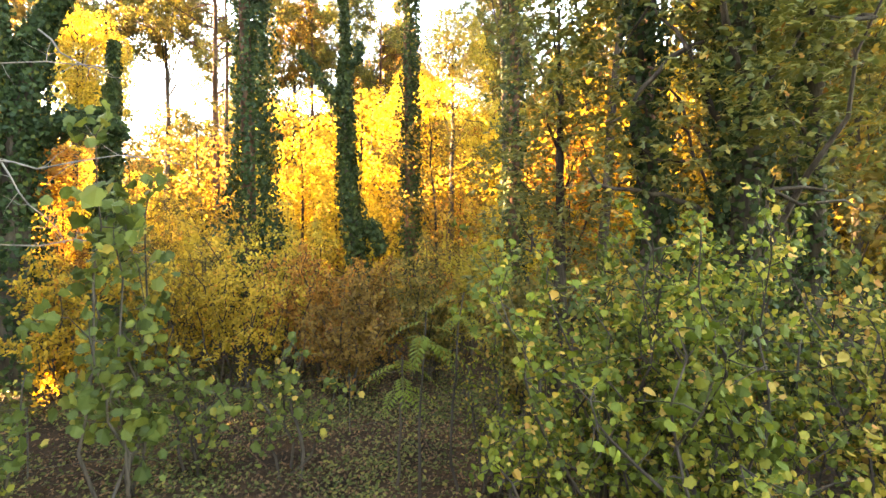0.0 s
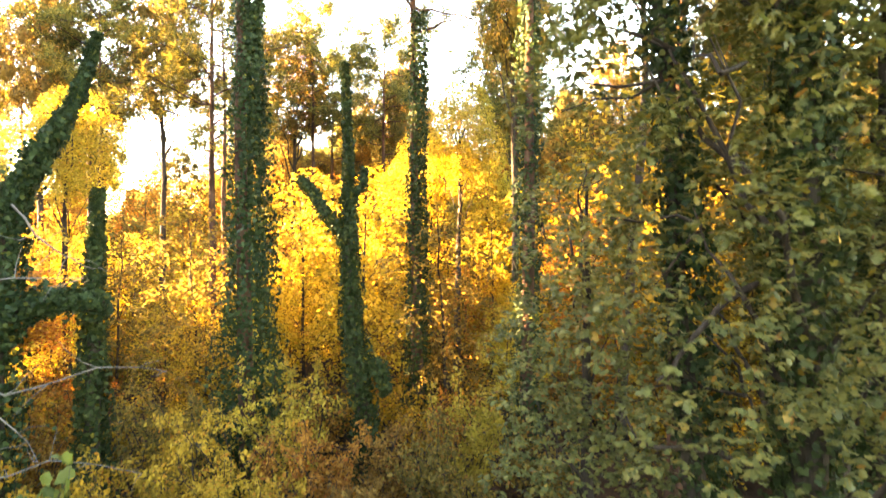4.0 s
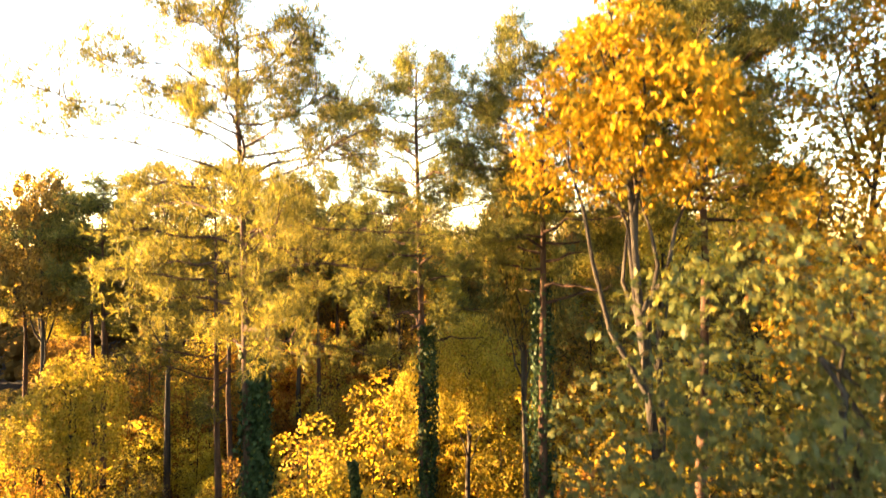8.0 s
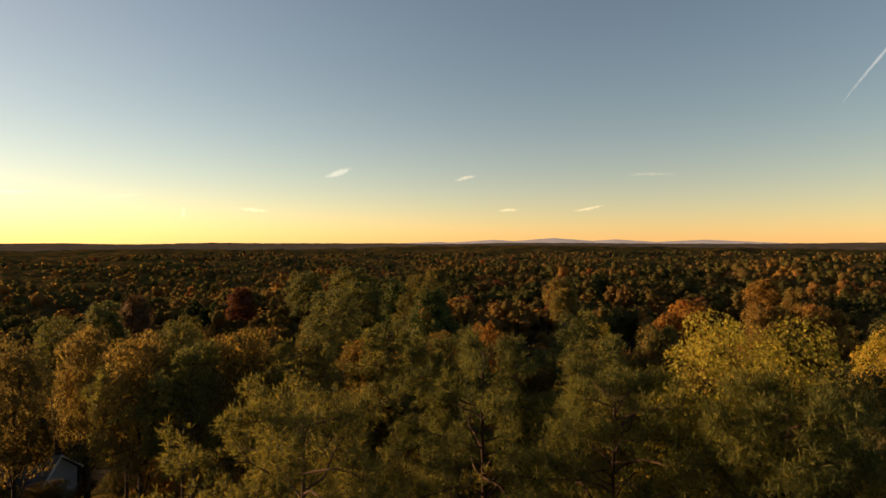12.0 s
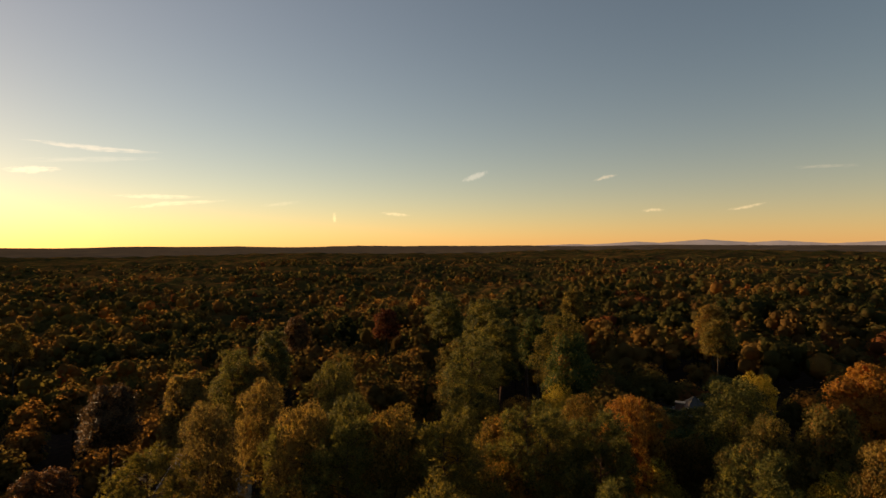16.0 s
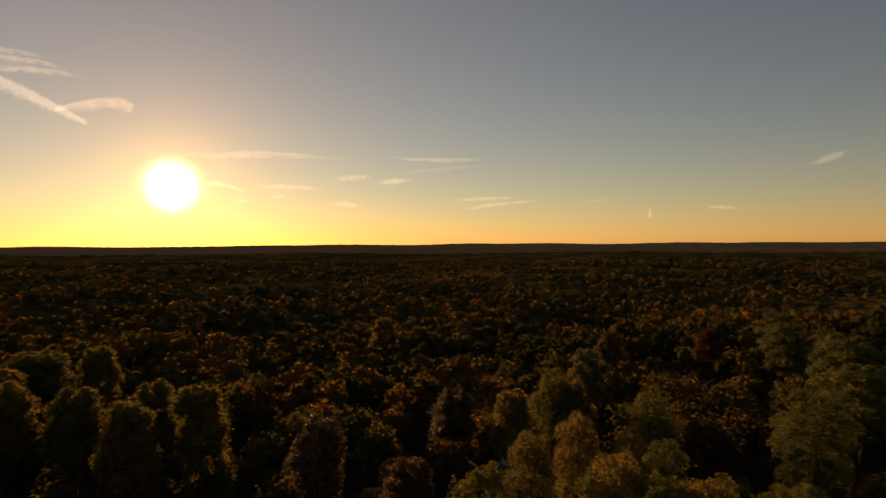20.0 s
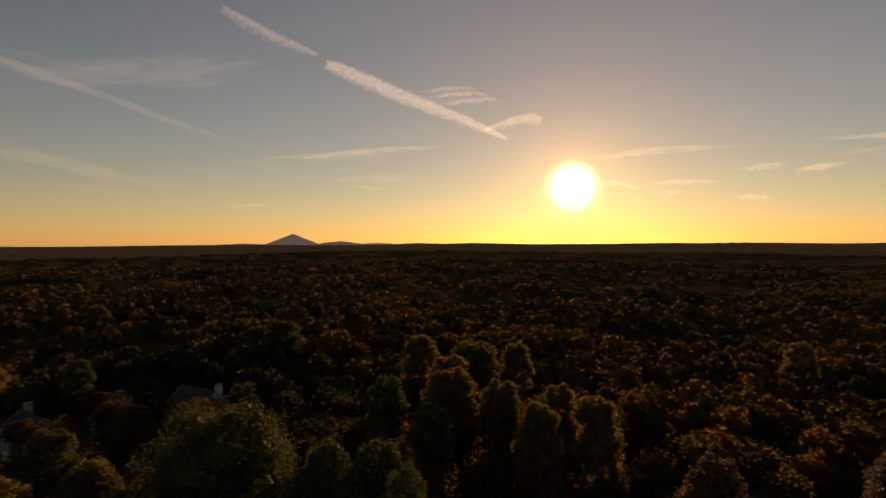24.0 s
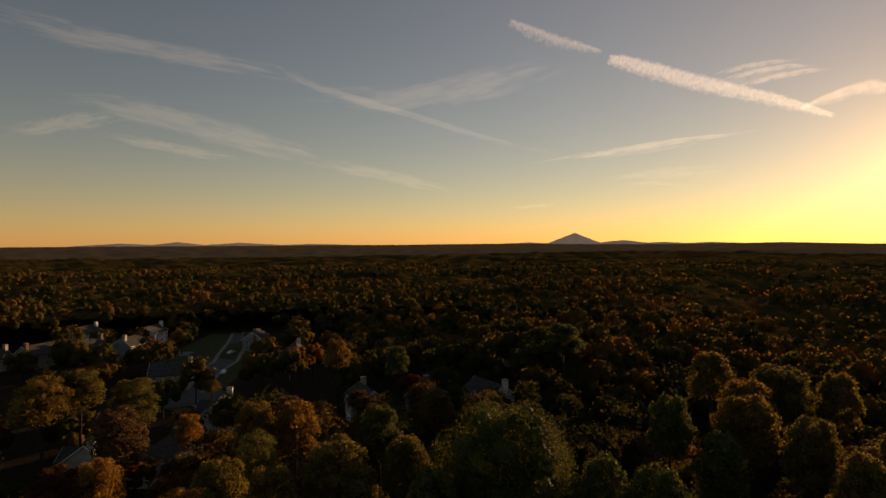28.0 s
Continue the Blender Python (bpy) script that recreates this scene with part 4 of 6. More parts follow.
STAND_D = [(-136, 0, 25, 15, "olive"), (-93, 13, 25, 8.8, "olive"), (-79, 17.5, 27, 8.5, "olive"), (-77, 8.7, 26.4, 8, "olive"), (-63, 27, 24.5, 8.2, "rust"), (-98, -18, 25, 9.3, "green"), (-64, -14, 25, 8.4, "green"), (-58, -9, 25, 6.6, "green"),
           (-114, -7, 26, 13, "olive"), (-46, -129, 25, 12, "amber"), (-55, -131, 25, 11, "olive"), (-59, -117, 24, 11, "pine"), (-44, -96, 25, 10, "rust")]
STAND_E = [(-27, -79, 24, 8.4, "red"), (-31, -77, 24, 8.0, "orange"), (-57, -78, 25, 9, "olive"), (-62, -73, 25, 9, "amber"), (-50, -52, 26, 11, "olive"), (-58, -46, 25, 8.2, "olive"), (-65, -20, 25, 7.8, "green"),
           (-146, -16, 25, 12, "olive"), (-130, 0, 25, 13, "olive"), (-102, -6, 26, 12, "olive"), (-96, 3, 25, 10, "olive"), (-86, 9, 25, 8.5, "rust"), (-63, -105, 17, 6.4, "orange"), (-105, -60, 17, 7, "rust")]
STAND_F = [(-127, -94, 13, 9, "red"), (-124, -97, 22, 8, "green"), (-119, -115, 23, 9, "amber"), (-39, -61, 25, 8, "olive"), (-40, -53, 25, 8.8, "olive"), (-170, -62, 25, 15, "green"), (-48, -66, 25, 8, "pine"), (-70, -60, 24, 9, "green"),
           (-34, -50, 24, 8, "green"), (-52, -38, 24, 8, "green"), (-80, -45, 24, 9, "green"), (-135, 9, 25, 10, "olive"), (-75, -88, 20, 8, "rust"), (-84, -8, 24, 9, "green"), (-76, 8, 23, 8, "rust")]
stand_rng = np.random.default_rng(77)
for k, (x, y, h, w, kind) in enumerate(STAND_A + STAND_B + STAND_C + STAND_D + STAND_E + STAND_F):
    plant(kind, "near" if math.hypot(x, y) < (95 if kind == "pine" else 62) else "mid", k % 2 if kind != "red" else 0, x, y, h, w, stand_rng.uniform(0, 6.28), h)
    KEPT.append((x, y, 0.42 * w))

# ---- the estate: street, houses, cars ----
HOUSES_BEYOND_STREET = [  # x, y, turn, length, depth, eaves, walls, garage side
    (-57, -127, 32, 12, 10.5, 5.8, "tan"), (-64, -117, 30, 11, 9, 4.6, "grey_siding"), (-138, -306, 20, 12, 9, 5.5, "siding"), (-102, -268, 15, 13, 10, 5.5, "tan"),
    (-86, -272, 15, 12, 9, 5.5, "tan"), (-118, -262, 18, 13, 10, 5.5, "grey_siding"), (-134, -256, 24, 12, 9, 5.5, "grey_siding"), (-158, -279, 30, 12, 9, 5.5, "siding"),
    (-110, -186, -40, 13, 10, 5.6, "tan"), (-174, -219, 35, 12, 9, 5.5, "grey_siding"), (-156, -172, 50, 12, 10, 5.8, "siding"), (-93, -136, 40, 14, 9, 4.2, "siding"),
]
HOUSES_IN_WOODS = [
    (-142, -76, 65, 13, 10, 6.0, "siding"), (-131, -89, 62, 13, 10, 5.4, "grey_siding"), (-121, -106, 60, 12, 9, 5.4, "tan"), (-206, -97, 60, 14, 9, 3.6, "siding"),
    (-67, 67, 10, 11, 8, 5.0, "siding"), (3.6, 119, 82, 11, 9, 5.6, "grey_siding"), (-114, 92, 40, 14, 9, 4.0, "grey_siding"), (-122, 62, 60, 13, 9, 3.4, "grey_siding")]


def block(x0, x1, y0, y1, z0, z1):
    v = np.array([(x, y, z) for z in (z0, z1) for x, y in ((x0, y0), (x1, y0), (x1, y1), (x0, y1))], float)
    f = np.array([(3, 2, 1, 0), (4, 5, 6, 7), (0, 1, 5, 4), (1, 2, 6, 5), (2, 3, 7, 6), (3, 0, 4, 7)])
    return v, f


def house(x, y, turn, length, depth, eaves, walls, k):
    root = tagged(new("house"), {"siding": "white-sided two-storey house with a dark shingle roof", "tan": "tan two-storey house with gables and chimney", "grey_siding": "grey-sided house with a dark gabled roof"}[walls], "house", "houses of the estate")
    root.matrix_basis = pose(x, y, float(ground_z(np.float64(x), np.float64(y))), 0, 0, turn)
    L, D, rise = length / 2, depth / 2, depth * 0.36
    # body with gable ends
    v = np.array([(-L, -D, 0), (L, -D, 0), (L, D, 0), (-L, D, 0), (-L, -D, eaves), (L, -D, eaves), (L, D, eaves), (-L, D, eaves), (-L, 0, eaves + rise), (L, 0, eaves + rise)], float)
    quads = [(0, 1, 5, 4), (2, 3, 7, 6), (4, 5, 9, 8), (6, 7, 8, 9), (3, 2, 1, 0)]
    pents = [(1, 2, 6, 9, 5), (3, 0, 4, 8, 7)]
    part("wall", fast_mesh("wall", v, [(quads, 0), (pents, 0)], [M[walls]]), root)
    # roof slabs with overhang
    roof = Soup()
    for s in (-1, 1):
        a = np.array([(-L - 0.5, s * (D + 0.5), eaves - 0.18 * 1.0), (L + 0.5, s * (D + 0.5), eaves - 0.18), (L + 0.5, 0, eaves + rise + 0.12), (-L - 0.5, 0, eaves + rise + 0.12)])
        b = a + (0, 0, 0.2)
        roof.add(np.concatenate([a, b]), [(0, 1, 2, 3), (4, 5, 6, 7), (0, 1, 5, 4), (1, 2, 6, 5), (2, 3, 7, 6), (3, 0, 4, 7)])
    roof_ob = part("roof", roof.mesh("roof", [M["shingle"]]), root)
    # cross gable to the front
    g, gd = length * 0.2, 1.6
    gx = -L * 0.35 if k % 2 else L * 0.35
    gv = np.array([(gx - g, -D - gd, 0), (gx + g, -D - gd, 0), (gx + g, -D, 0), (gx - g, -D, 0), (gx - g, -D - gd, eaves), (gx + g, -D - gd, eaves), (gx + g, 0, eaves), (gx - g, 0, eaves), (gx, -D - gd, eaves + g * 0.85), (gx, 0, eaves + g * 0.85)])
    part("gable_wall", fast_mesh("gable_wall", gv, [([(3, 0, 4, 7), (1, 2, 6, 5)], 0), ([(0, 1, 5, 8, 4)], 0)], [M[walls]]), root)
    gr = Soup()
    for s in (-1, 1):
        a = np.array([(gx + s * (g + 0.4), -D - gd - 0.4, eaves - 0.25), (gx + s * (g + 0.4), -0.2, eaves - 0.25), (gx, -0.2, eaves + g * 0.85 + 0.1), (gx, -D - gd - 0.4, eaves + g * 0.85 + 0.1)])
        gr.add(np.concatenate([a, a + (0, 0, 0.18)]), [(0, 1, 2, 3), (4, 5, 6, 7), (0, 1, 5, 4), (1, 2, 6, 5), (2, 3, 7, 6), (3, 0, 4, 7)])
    part("gable_roof", gr.mesh("gable_roof", [M["shingle"]]), root)
    boards = []
    for s in (-1, 1):
        a = np.array((gx + s * (g + 0.42), -D - gd - 0.46, eaves - 0.32))
        b = np.array((gx, -D - gd - 0.46, eaves + g * 0.85 + 0.04))
        boards.append(np.array([a, b, b + (0, 0, 0.26), a + (0, 0, 0.26), a + (0, 0.06, 0), b + (0, 0.06, 0), b + (0, 0.06, 0.26), a + (0, 0.06, 0.26)]))
    for sx in (-1, 1):
        for s in (-1, 1):
            a = np.array((sx * (L + 0.52), s * (D + 0.5), eaves - 0.24))
            b = np.array((sx * (L + 0.52), 0, eaves + rise + 0.06))
            boards.append(np.array([a, b, b + (0, 0, 0.26), a + (0, 0, 0.26), a + (0.06 * sx, 0, 0), b + (0.06 * sx, 0, 0), b + (0.06 * sx, 0, 0.26), a + (0.06 * sx, 0, 0.26)]))
    for b in boards:
        part("trim_board", fast_mesh("trim_board", b, [([(0, 1, 2, 3), (4, 5, 6, 7), (2, 3, 7, 6), (0, 1, 5, 4)], 0)], [M["trim"]]), root, "white painted gable board")
    # chimney with a cap
    side = -1 if k % 3 else 1
    stack = part("chimney", fast_mesh("chimney", *(lambda b: (b[0], [(b[1], 0)]))(block(side * L + (-0.3 if side < 0 else -0.9), side * L + (0.9 if side < 0 else 0.3), 0.5, 2.0, 0, eaves + rise + 1.5)), [M["siding" if walls == "siding" else "brick" if k % 2 else walls]]), root)
    part("chimney_cap", fast_mesh("chimney_cap", *(lambda b: (b[0], [(b[1], 0)]))(block(side * L + (-0.4 if side < 0 else -1.0), side * L + (1.0 if side < 0 else 0.4), 0.4, 2.1, eaves + rise + 1.5, eaves + rise + 1.68)), [M["concrete"]]), stack)

    def opening(name, cx, cz, w, h, face):
        """face: -1 front, 1 back, 2 and -2 the gable ends."""
        fr, pane = Soup(), None
        rails = [(-w / 2 - 0.1, -w / 2, -h / 2, h / 2), (w / 2, w / 2 + 0.1, -h / 2, h / 2), (-w / 2 - 0.1, w / 2 + 0.1, h / 2, h / 2 + 0.1), (-w / 2 - 0.12, w / 2 + 0.12, -h / 2 - 0.12, -h / 2)]
        if name == "window":
            rails += [(-w / 2, w / 2, -0.03, 0.03), (-0.02, 0.02, -h / 2, h / 2)]
        for x0, x1, z0, z1 in rails:
            fr.add(*block(x0, x1, -0.07, 0.0, z0, z1))
        fm = fr.mesh(name, [M["trim"]])
        b = block(-w / 2, w / 2, -0.03, 0.0, -h / 2, h / 2)
        pm = fast_mesh("pane", b[0], [(b[1], 0)], [M["glass" if name == "window" else "trim"]])
        m = {-1: pose(cx, -D - 0.003, cz), 1: pose(cx, D + 0.003, cz, 0, 0, 180), 2: pose(L + 0.003, cx, cz, 0, 0, 90), -2: pose(-L - 0.003, cx, cz, 0, 0, -90), 3: pose(cx, -D - gd - 0.003, cz)}[face]
        ob = part(name, fm, root)
        ob.matrix_basis = m
        part("pane" if name == "window" else "panel", pm, ob)

    storeys = (1.5, 4.3) if eaves > 4.4 else (1.6,)
    for cz in storeys:
        for cx in (-L * 0.75, 0.0, L * 0.75):
            if abs(cx - gx) > g + 0.6:
                opening("window", cx, cz, 1.0, 1.5, -1)
            opening("window", cx, cz, 1.0, 1.5, 1)
        for face in (2, -2):
            opening("window", -D * 0.5, cz, 1.0, 1.5, face)
    opening("window", gx, storeys[-1], 1.5, 1.5, 3)
    opening("garage_door" if len(storeys) > 1 else "door", gx, 1.15, g * 1.3 if len(storeys) > 1 else 1.0, 2.1, 3)
    return root


for k, h in enumerate(HOUSES_BEYOND_STREET + HOUSES_IN_WOODS):
    house(*h, k)
    KEPT.append((h[0], h[1], 11 if h in HOUSES_BEYOND_STREET else 7))


def strip(name, points, width, z, mat, label, thick=0.0):
    p = np.array(points, float)
    w = unit(np.stack([-np.gradient(p[:, 1]), np.gradient(p[:, 0])], 1)) * width / 2
    zz = ground_z(p[:, 0], p[:, 1]) + z
    top = np.concatenate([np.column_stack([p - w, zz]), np.column_stack([p + w, zz])])
    n = len(p)
    i = np.arange(n - 1)
    f = [np.stack([i, i + 1, n + i + 1, n + i], 1)]
    if thick:
        top = np.concatenate([top, top - (0, 0, thick)])
        f += [np.stack([i + 2 * n, i + 1 + 2 * n, i + 1, i], 1), np.stack([i + n, i + 1 + n, i + 1 + 3 * n, i + 3 * n], 1)]
    tagged(new(name, fast_mesh(name, top, [(np.concatenate(f), 0)], [M[mat]])), label, name.split("_")[-1], kind="structure")


street = [(-108, -174), (-118, -184), (-132, -196), (-147, -206), (-162, -222), (-180, -240), (-200, -262)]
street = [(np.interp(u, range(7), [q[0] for q in street]), np.interp(u, range(7), [q[1] for q in street])) for u in np.linspace(0, 6, 40)]
strip("road", street, 8.0, 0.10, "asphalt", "grey asphalt cul-de-sac street between the houses")
for s in (-1, 1):
    d = np.array(street[-1]) - np.array(street[0])
    side = np.array((-d[1], d[0])) / np.linalg.norm(d) * s * 4.9
    strip("pavement", [(x + side[0], y + side[1]) for x, y in street], 1.6, 0.22, "concrete", "pale concrete sidewalk along the street", 0.16)
turn = np.linspace(0, 2 * np.pi, 40)
strip("turning_road", [(-106 + 6 * math.cos(a), -171 + 6 * math.sin(a)) for a in turn], 12, 0.11, "asphalt", "round asphalt end of the cul-de-sac")
for hx, hy, tx, ty in ((-110, -180, -118, -186), (-100, -146, -104, -166), (-150, -176, -144, -200), (-126, -255, -160, -224), (-168, -214, -160, -218), (-136, -250, -165, -228)):
    u = np.linspace(0, 1, 8)
    strip("driveway", [(hx + (tx - hx) * w, hy + (ty - hy) * w) for w in u], 5.0, 0.07, "concrete", "pale concrete driveway up to a house")
lawn = np.array([(-95, -158), (-120, -170), (-160, -198), (-205, -250), (-190, -275), (-140, -240), (-112, -205), (-92, -185)], float)
tagged(new("lawn", fast_mesh("lawn", np.column_stack([lawn, ground_z(lawn[:, 0], lawn[:, 1]) + 0.04]), [([tuple(range(8))], 0)], [M["lawn"]])), "mown lawns round the street", "lawn", kind="structure")


def car(x, y, turn, label):
    root = tagged(new("car"), label, "car", "parked cars")
    root.matrix_basis = pose(x, y, float(ground_z(np.float64(x), np.float64(y))) + 0.1, 0, 0, turn)
    prof = [(-2.2, 0.35), (-2.25, 0.8), (-1.9, 0.95), (-1.2, 1.0), (-0.6, 1.45), (0.9, 1.45), (1.6, 1.0), (2.1, 0.95), (2.2, 0.6), (2.15, 0.35)]
    n = len(prof)
    v = np.array([(px, s * (0.88 - 0.18 * max(0, pz - 0.95) / 0.5), pz) for s in (-1, 1) for px, pz in prof])
    i = np.arange(n)
    part("body", fast_mesh("car_body", v, [(np.stack([i, (i + 1) % n, n + (i + 1) % n, n + i], 1), 0), ([tuple(range(n))], 0), ([tuple(range(2 * n - 1, n - 1, -1))], 0)], [M["paint_white"]]), root)
    for s in (-1, 1):
        b = block(-0.8, 1.0, s * 0.84 - 0.02, s * 0.84 + 0.02, 1.02, 1.36)
        part("side_window", fast_mesh("side_window", b[0], [(b[1], 0)], [M["glass"]]), root)
        for wx in (-1.4, 1.4):
            tv, tf = tube([(wx, s * 0.78, 0.33), (wx, s * 0.80, 0.33), (wx, s * 0.95, 0.33), (wx, s * 0.97, 0.33)], (0.05, 0.33, 0.33, 0.05), 14)
            wheel = part("wheel", fast_mesh("wheel", tv, [(tf, 0)], [M["rubber"]]), root)
            rv, rf = tube([(wx, s * 0.94, 0.33), (wx, s * 0.98, 0.33)], (0.2, 0.01), 10)
            part("rim", fast_mesh("rim", rv, [(rf, 0)], [M["metal"]]), wheel)


car(-133, -188, 40, "white saloon car parked on the street")
car(-160, -219, 20, "white car parked at the kerb")

# ---- woods that fill the rest ----
fill = np.random.default_rng(123)


def kind_at(x, y):
    """Which tree grows here: pines in drifts, autumn colours between."""
    drift = noise.noise((x * 0.012, y * 0.012, 4.0)) * 0.6
    u = fill.random() + drift * 0.5 + 0.06
    for limit, kind in ((0.28, "pine"), (0.37, "green"), (0.66, "olive"), (0.84, "rust"), (0.89, "orange"), (0.99, "amber")):
        if u < limit:
            return kind
    return "amber" if fill.random() < 0.8 else "red"


def open_ground(x, y):
    """Street, lawns and the glade in front of the first view stay free."""
    if x * x + y * y < 20 ** 2 or (-14 < x < 12 and 0 < y < 27):
        return True
    if min((x - sx) ** 2 + (y - sy) ** 2 for sx, sy in street[::3]) < 15 ** 2:
        return True
    a = math.degrees(math.atan2(-x, y)) % 360
    r = math.hypot(x, y)
    if 133 < a < 164 and 122 < r < 340:
        return fill.random() < 0.84
    return 120 < a < 178 and 82 < r < 320 and fill.random() < 0.35


grid = {}
for x, y, r in KEPT:
    grid.setdefault((int(x // 12), int(y // 12)), []).append((x, y, r))


def free_spot(x, y, r, room=0.72):
    for i in (-1, 0, 1):
        for j in (-1, 0, 1):
            for ox, oy, orad in grid.get((int(x // 12) + i, int(y // 12) + j), ()):
                if (x - ox) ** 2 + (y - oy) ** 2 < (r + orad) ** 2 * room:
                    return False
    return True


def scatter(r0, r1, spacing, az0=-62.0, az1=182.0, tries=2.2, room=0.72):
    """Places with room for a crown, over a part of a ring."""
    area = math.pi * (r1 * r1 - r0 * r0) * (az1 - az0) / 360
    for _ in range(int(area / spacing ** 2 * tries)):
        r, a = math.sqrt(fill.uniform(r0 * r0, r1 * r1)), radians(fill.uniform(az0, az1))
        x, y, w = -math.sin(a) * r, math.cos(a) * r, spacing * fill.uniform(0.42, 0.6)
        if not open_ground(x, y) and free_spot(x, y, w, room):
            grid.setdefault((int(x // 12), int(y // 12)), []).append((x, y, w))
            yield x, y, w * 2.2


def estate(x, y):
    """The built-up side, where trees stay low and apart."""
    return 120 < math.degrees(math.atan2(-x, y)) % 360 < 180 and math.hypot(x, y) > 82


for x, y, w in scatter(22, 90, 6.9):
    a = math.degrees(math.atan2(-x, y))
    kind = kind_at(x, y)
    h = fill.uniform(13.5, 20) if kind != "pine" else fill.uniform(18, 23)
    if -14 < x < 30 and 22 < y < 60:
        if fill.random() < 0.7 or (x < 9 and y < 46):
            continue
        kind = ("gold", "yellow", "orange")[int(fill.integers(3))]
    if 12 < a < 114 and x < -12:        # young growth on the falling ground towards the sun
        if fill.random() < (0.9 if 18 < y < 75 else 0.5) and x > -70:
            continue
        h = fill.uniform(6.5, 9.5)
    if estate(x, y):
        h *= 0.75
    plant(kind, "mid" if math.hypot(x, y) > 45 else "near", int(fill.integers(2)), x, y, h, min(w * 1.25, 0.66 * h + 0.5), fill.uniform(0, 6.28))

def hollow(x, y):
    """Lower growth in a shaded dip of the woods."""
    r, a = math.hypot(x, y), math.degrees(math.atan2(-x, y))
    return 0.5 if -13 < a < 12 and 80 < r < 160 else 1.0


def woods(name, r0, r1, spacing, n_cards, card, label, lobes, core, az0=-70.0, az1=190.0):
    """Trees too far and too many to count: uneven boughs for each crown, with leaf sprays all over them."""
    rng = np.random.default_rng(len(name) * 31 + int(r0))
    s = np.array([(x, y, w, (fill.uniform(12.5, 18) + 7.0 * noise.noise((x * 0.013, y * 0.013, 9.0))) * (0.72 if estate(x, y) and r0 < 300 else hollow(x, y))) for x, y, w in scatter(r0, r1, spacing, az0, az1, 4.0, 0.52)])
    n = len(s)
    base = ground_z(s[:, 0], s[:, 1])
    slim = rng.uniform(0.0, 1.0, (n, 1)) ** 1.5               # broad crowns and a few pointed ones
    wide = s[:, 2, None] * (0.54 - 0.16 * slim)
    a = np.arange(lobes)[None] * 2.4 + rng.uniform(0, 6.28, (n, 1)) + rng.uniform(-0.6, 0.6, (n, lobes))
    u = np.linspace(0, 1, lobes)[None]
    hgt = 0.48 + (0.36 + 0.08 * slim) * u + rng.uniform(-0.05, 0.05, (n, lobes))
    off = wide * (0.62 * np.sin(1.95 - (1.5 - 0.1 * slim) * u)) * rng.uniform(0.7, 1.2, (n, lobes))
    at = np.stack([s[:, 0, None] + off * np.cos(a), s[:, 1, None] + off * np.sin(a), base[:, None] + s[:, 3, None] * hgt], -1)
    rad = wide * rng.uniform(0.38, 0.60, (n, lobes)) * (1 - 0.45 * slim * u)
    lv, lf = lump(rng, at.reshape(-1, 3), np.stack([rad, rad, rad * 0.95], -1).reshape(-1, 3) * core, 0)
    per = max(1, n_cards // lobes)
    d = spread(rng, n * lobes * per).reshape(n, lobes, per, 3)
    d[..., 2] = np.where(d[..., 2] < -0.25, -d[..., 2], d[..., 2])
    reach = rng.uniform(0.84, 1.14, (n, lobes, per, 1))
    q = (at[:, :, None] + d * rad[:, :, None, None] * reach).reshape(-1, 3)
    v, f = leaves(rng, q, d.reshape(-1, 3) + (0, 0, 0.35), card, RHOMB, 0.32, start=len(lv))
    stems = Soup().add(lv, lf).add(v, f - len(lv))
    for x, y, z, h in zip(s[:, 0], s[:, 1], base, s[:, 3]) if r0 < 300 else ():
        stems.add(*tube([(x, y, z - 0.3), (x, y, z + 0.4 * h), (x, y, z + 0.8 * h)], (0.28, 0.2, 0.05), 5), 1)
    tagged(new(name, stems.mesh(name, [M["canopy"], M["bark"]], True)), label, "woods", kind="stuff")


woods("nearer_woods", 90, 150, 9.8, 940, 0.6, "mixed autumn woods below the crest", 22, 0.5)
woods("distant_woods", 150, 320, 12.0, 130, 1.05, "mixed autumn woods some way off", 10, 0.74)
woods("remote_woods", 320, 640, 13.0, 18, 2.0, "mixed autumn woods far off", 3, 0.84)
woods("farthest_woods", 640, 950, 15.0, 6, 2.9, "mixed autumn woods near the horizon", 2, 0.86)

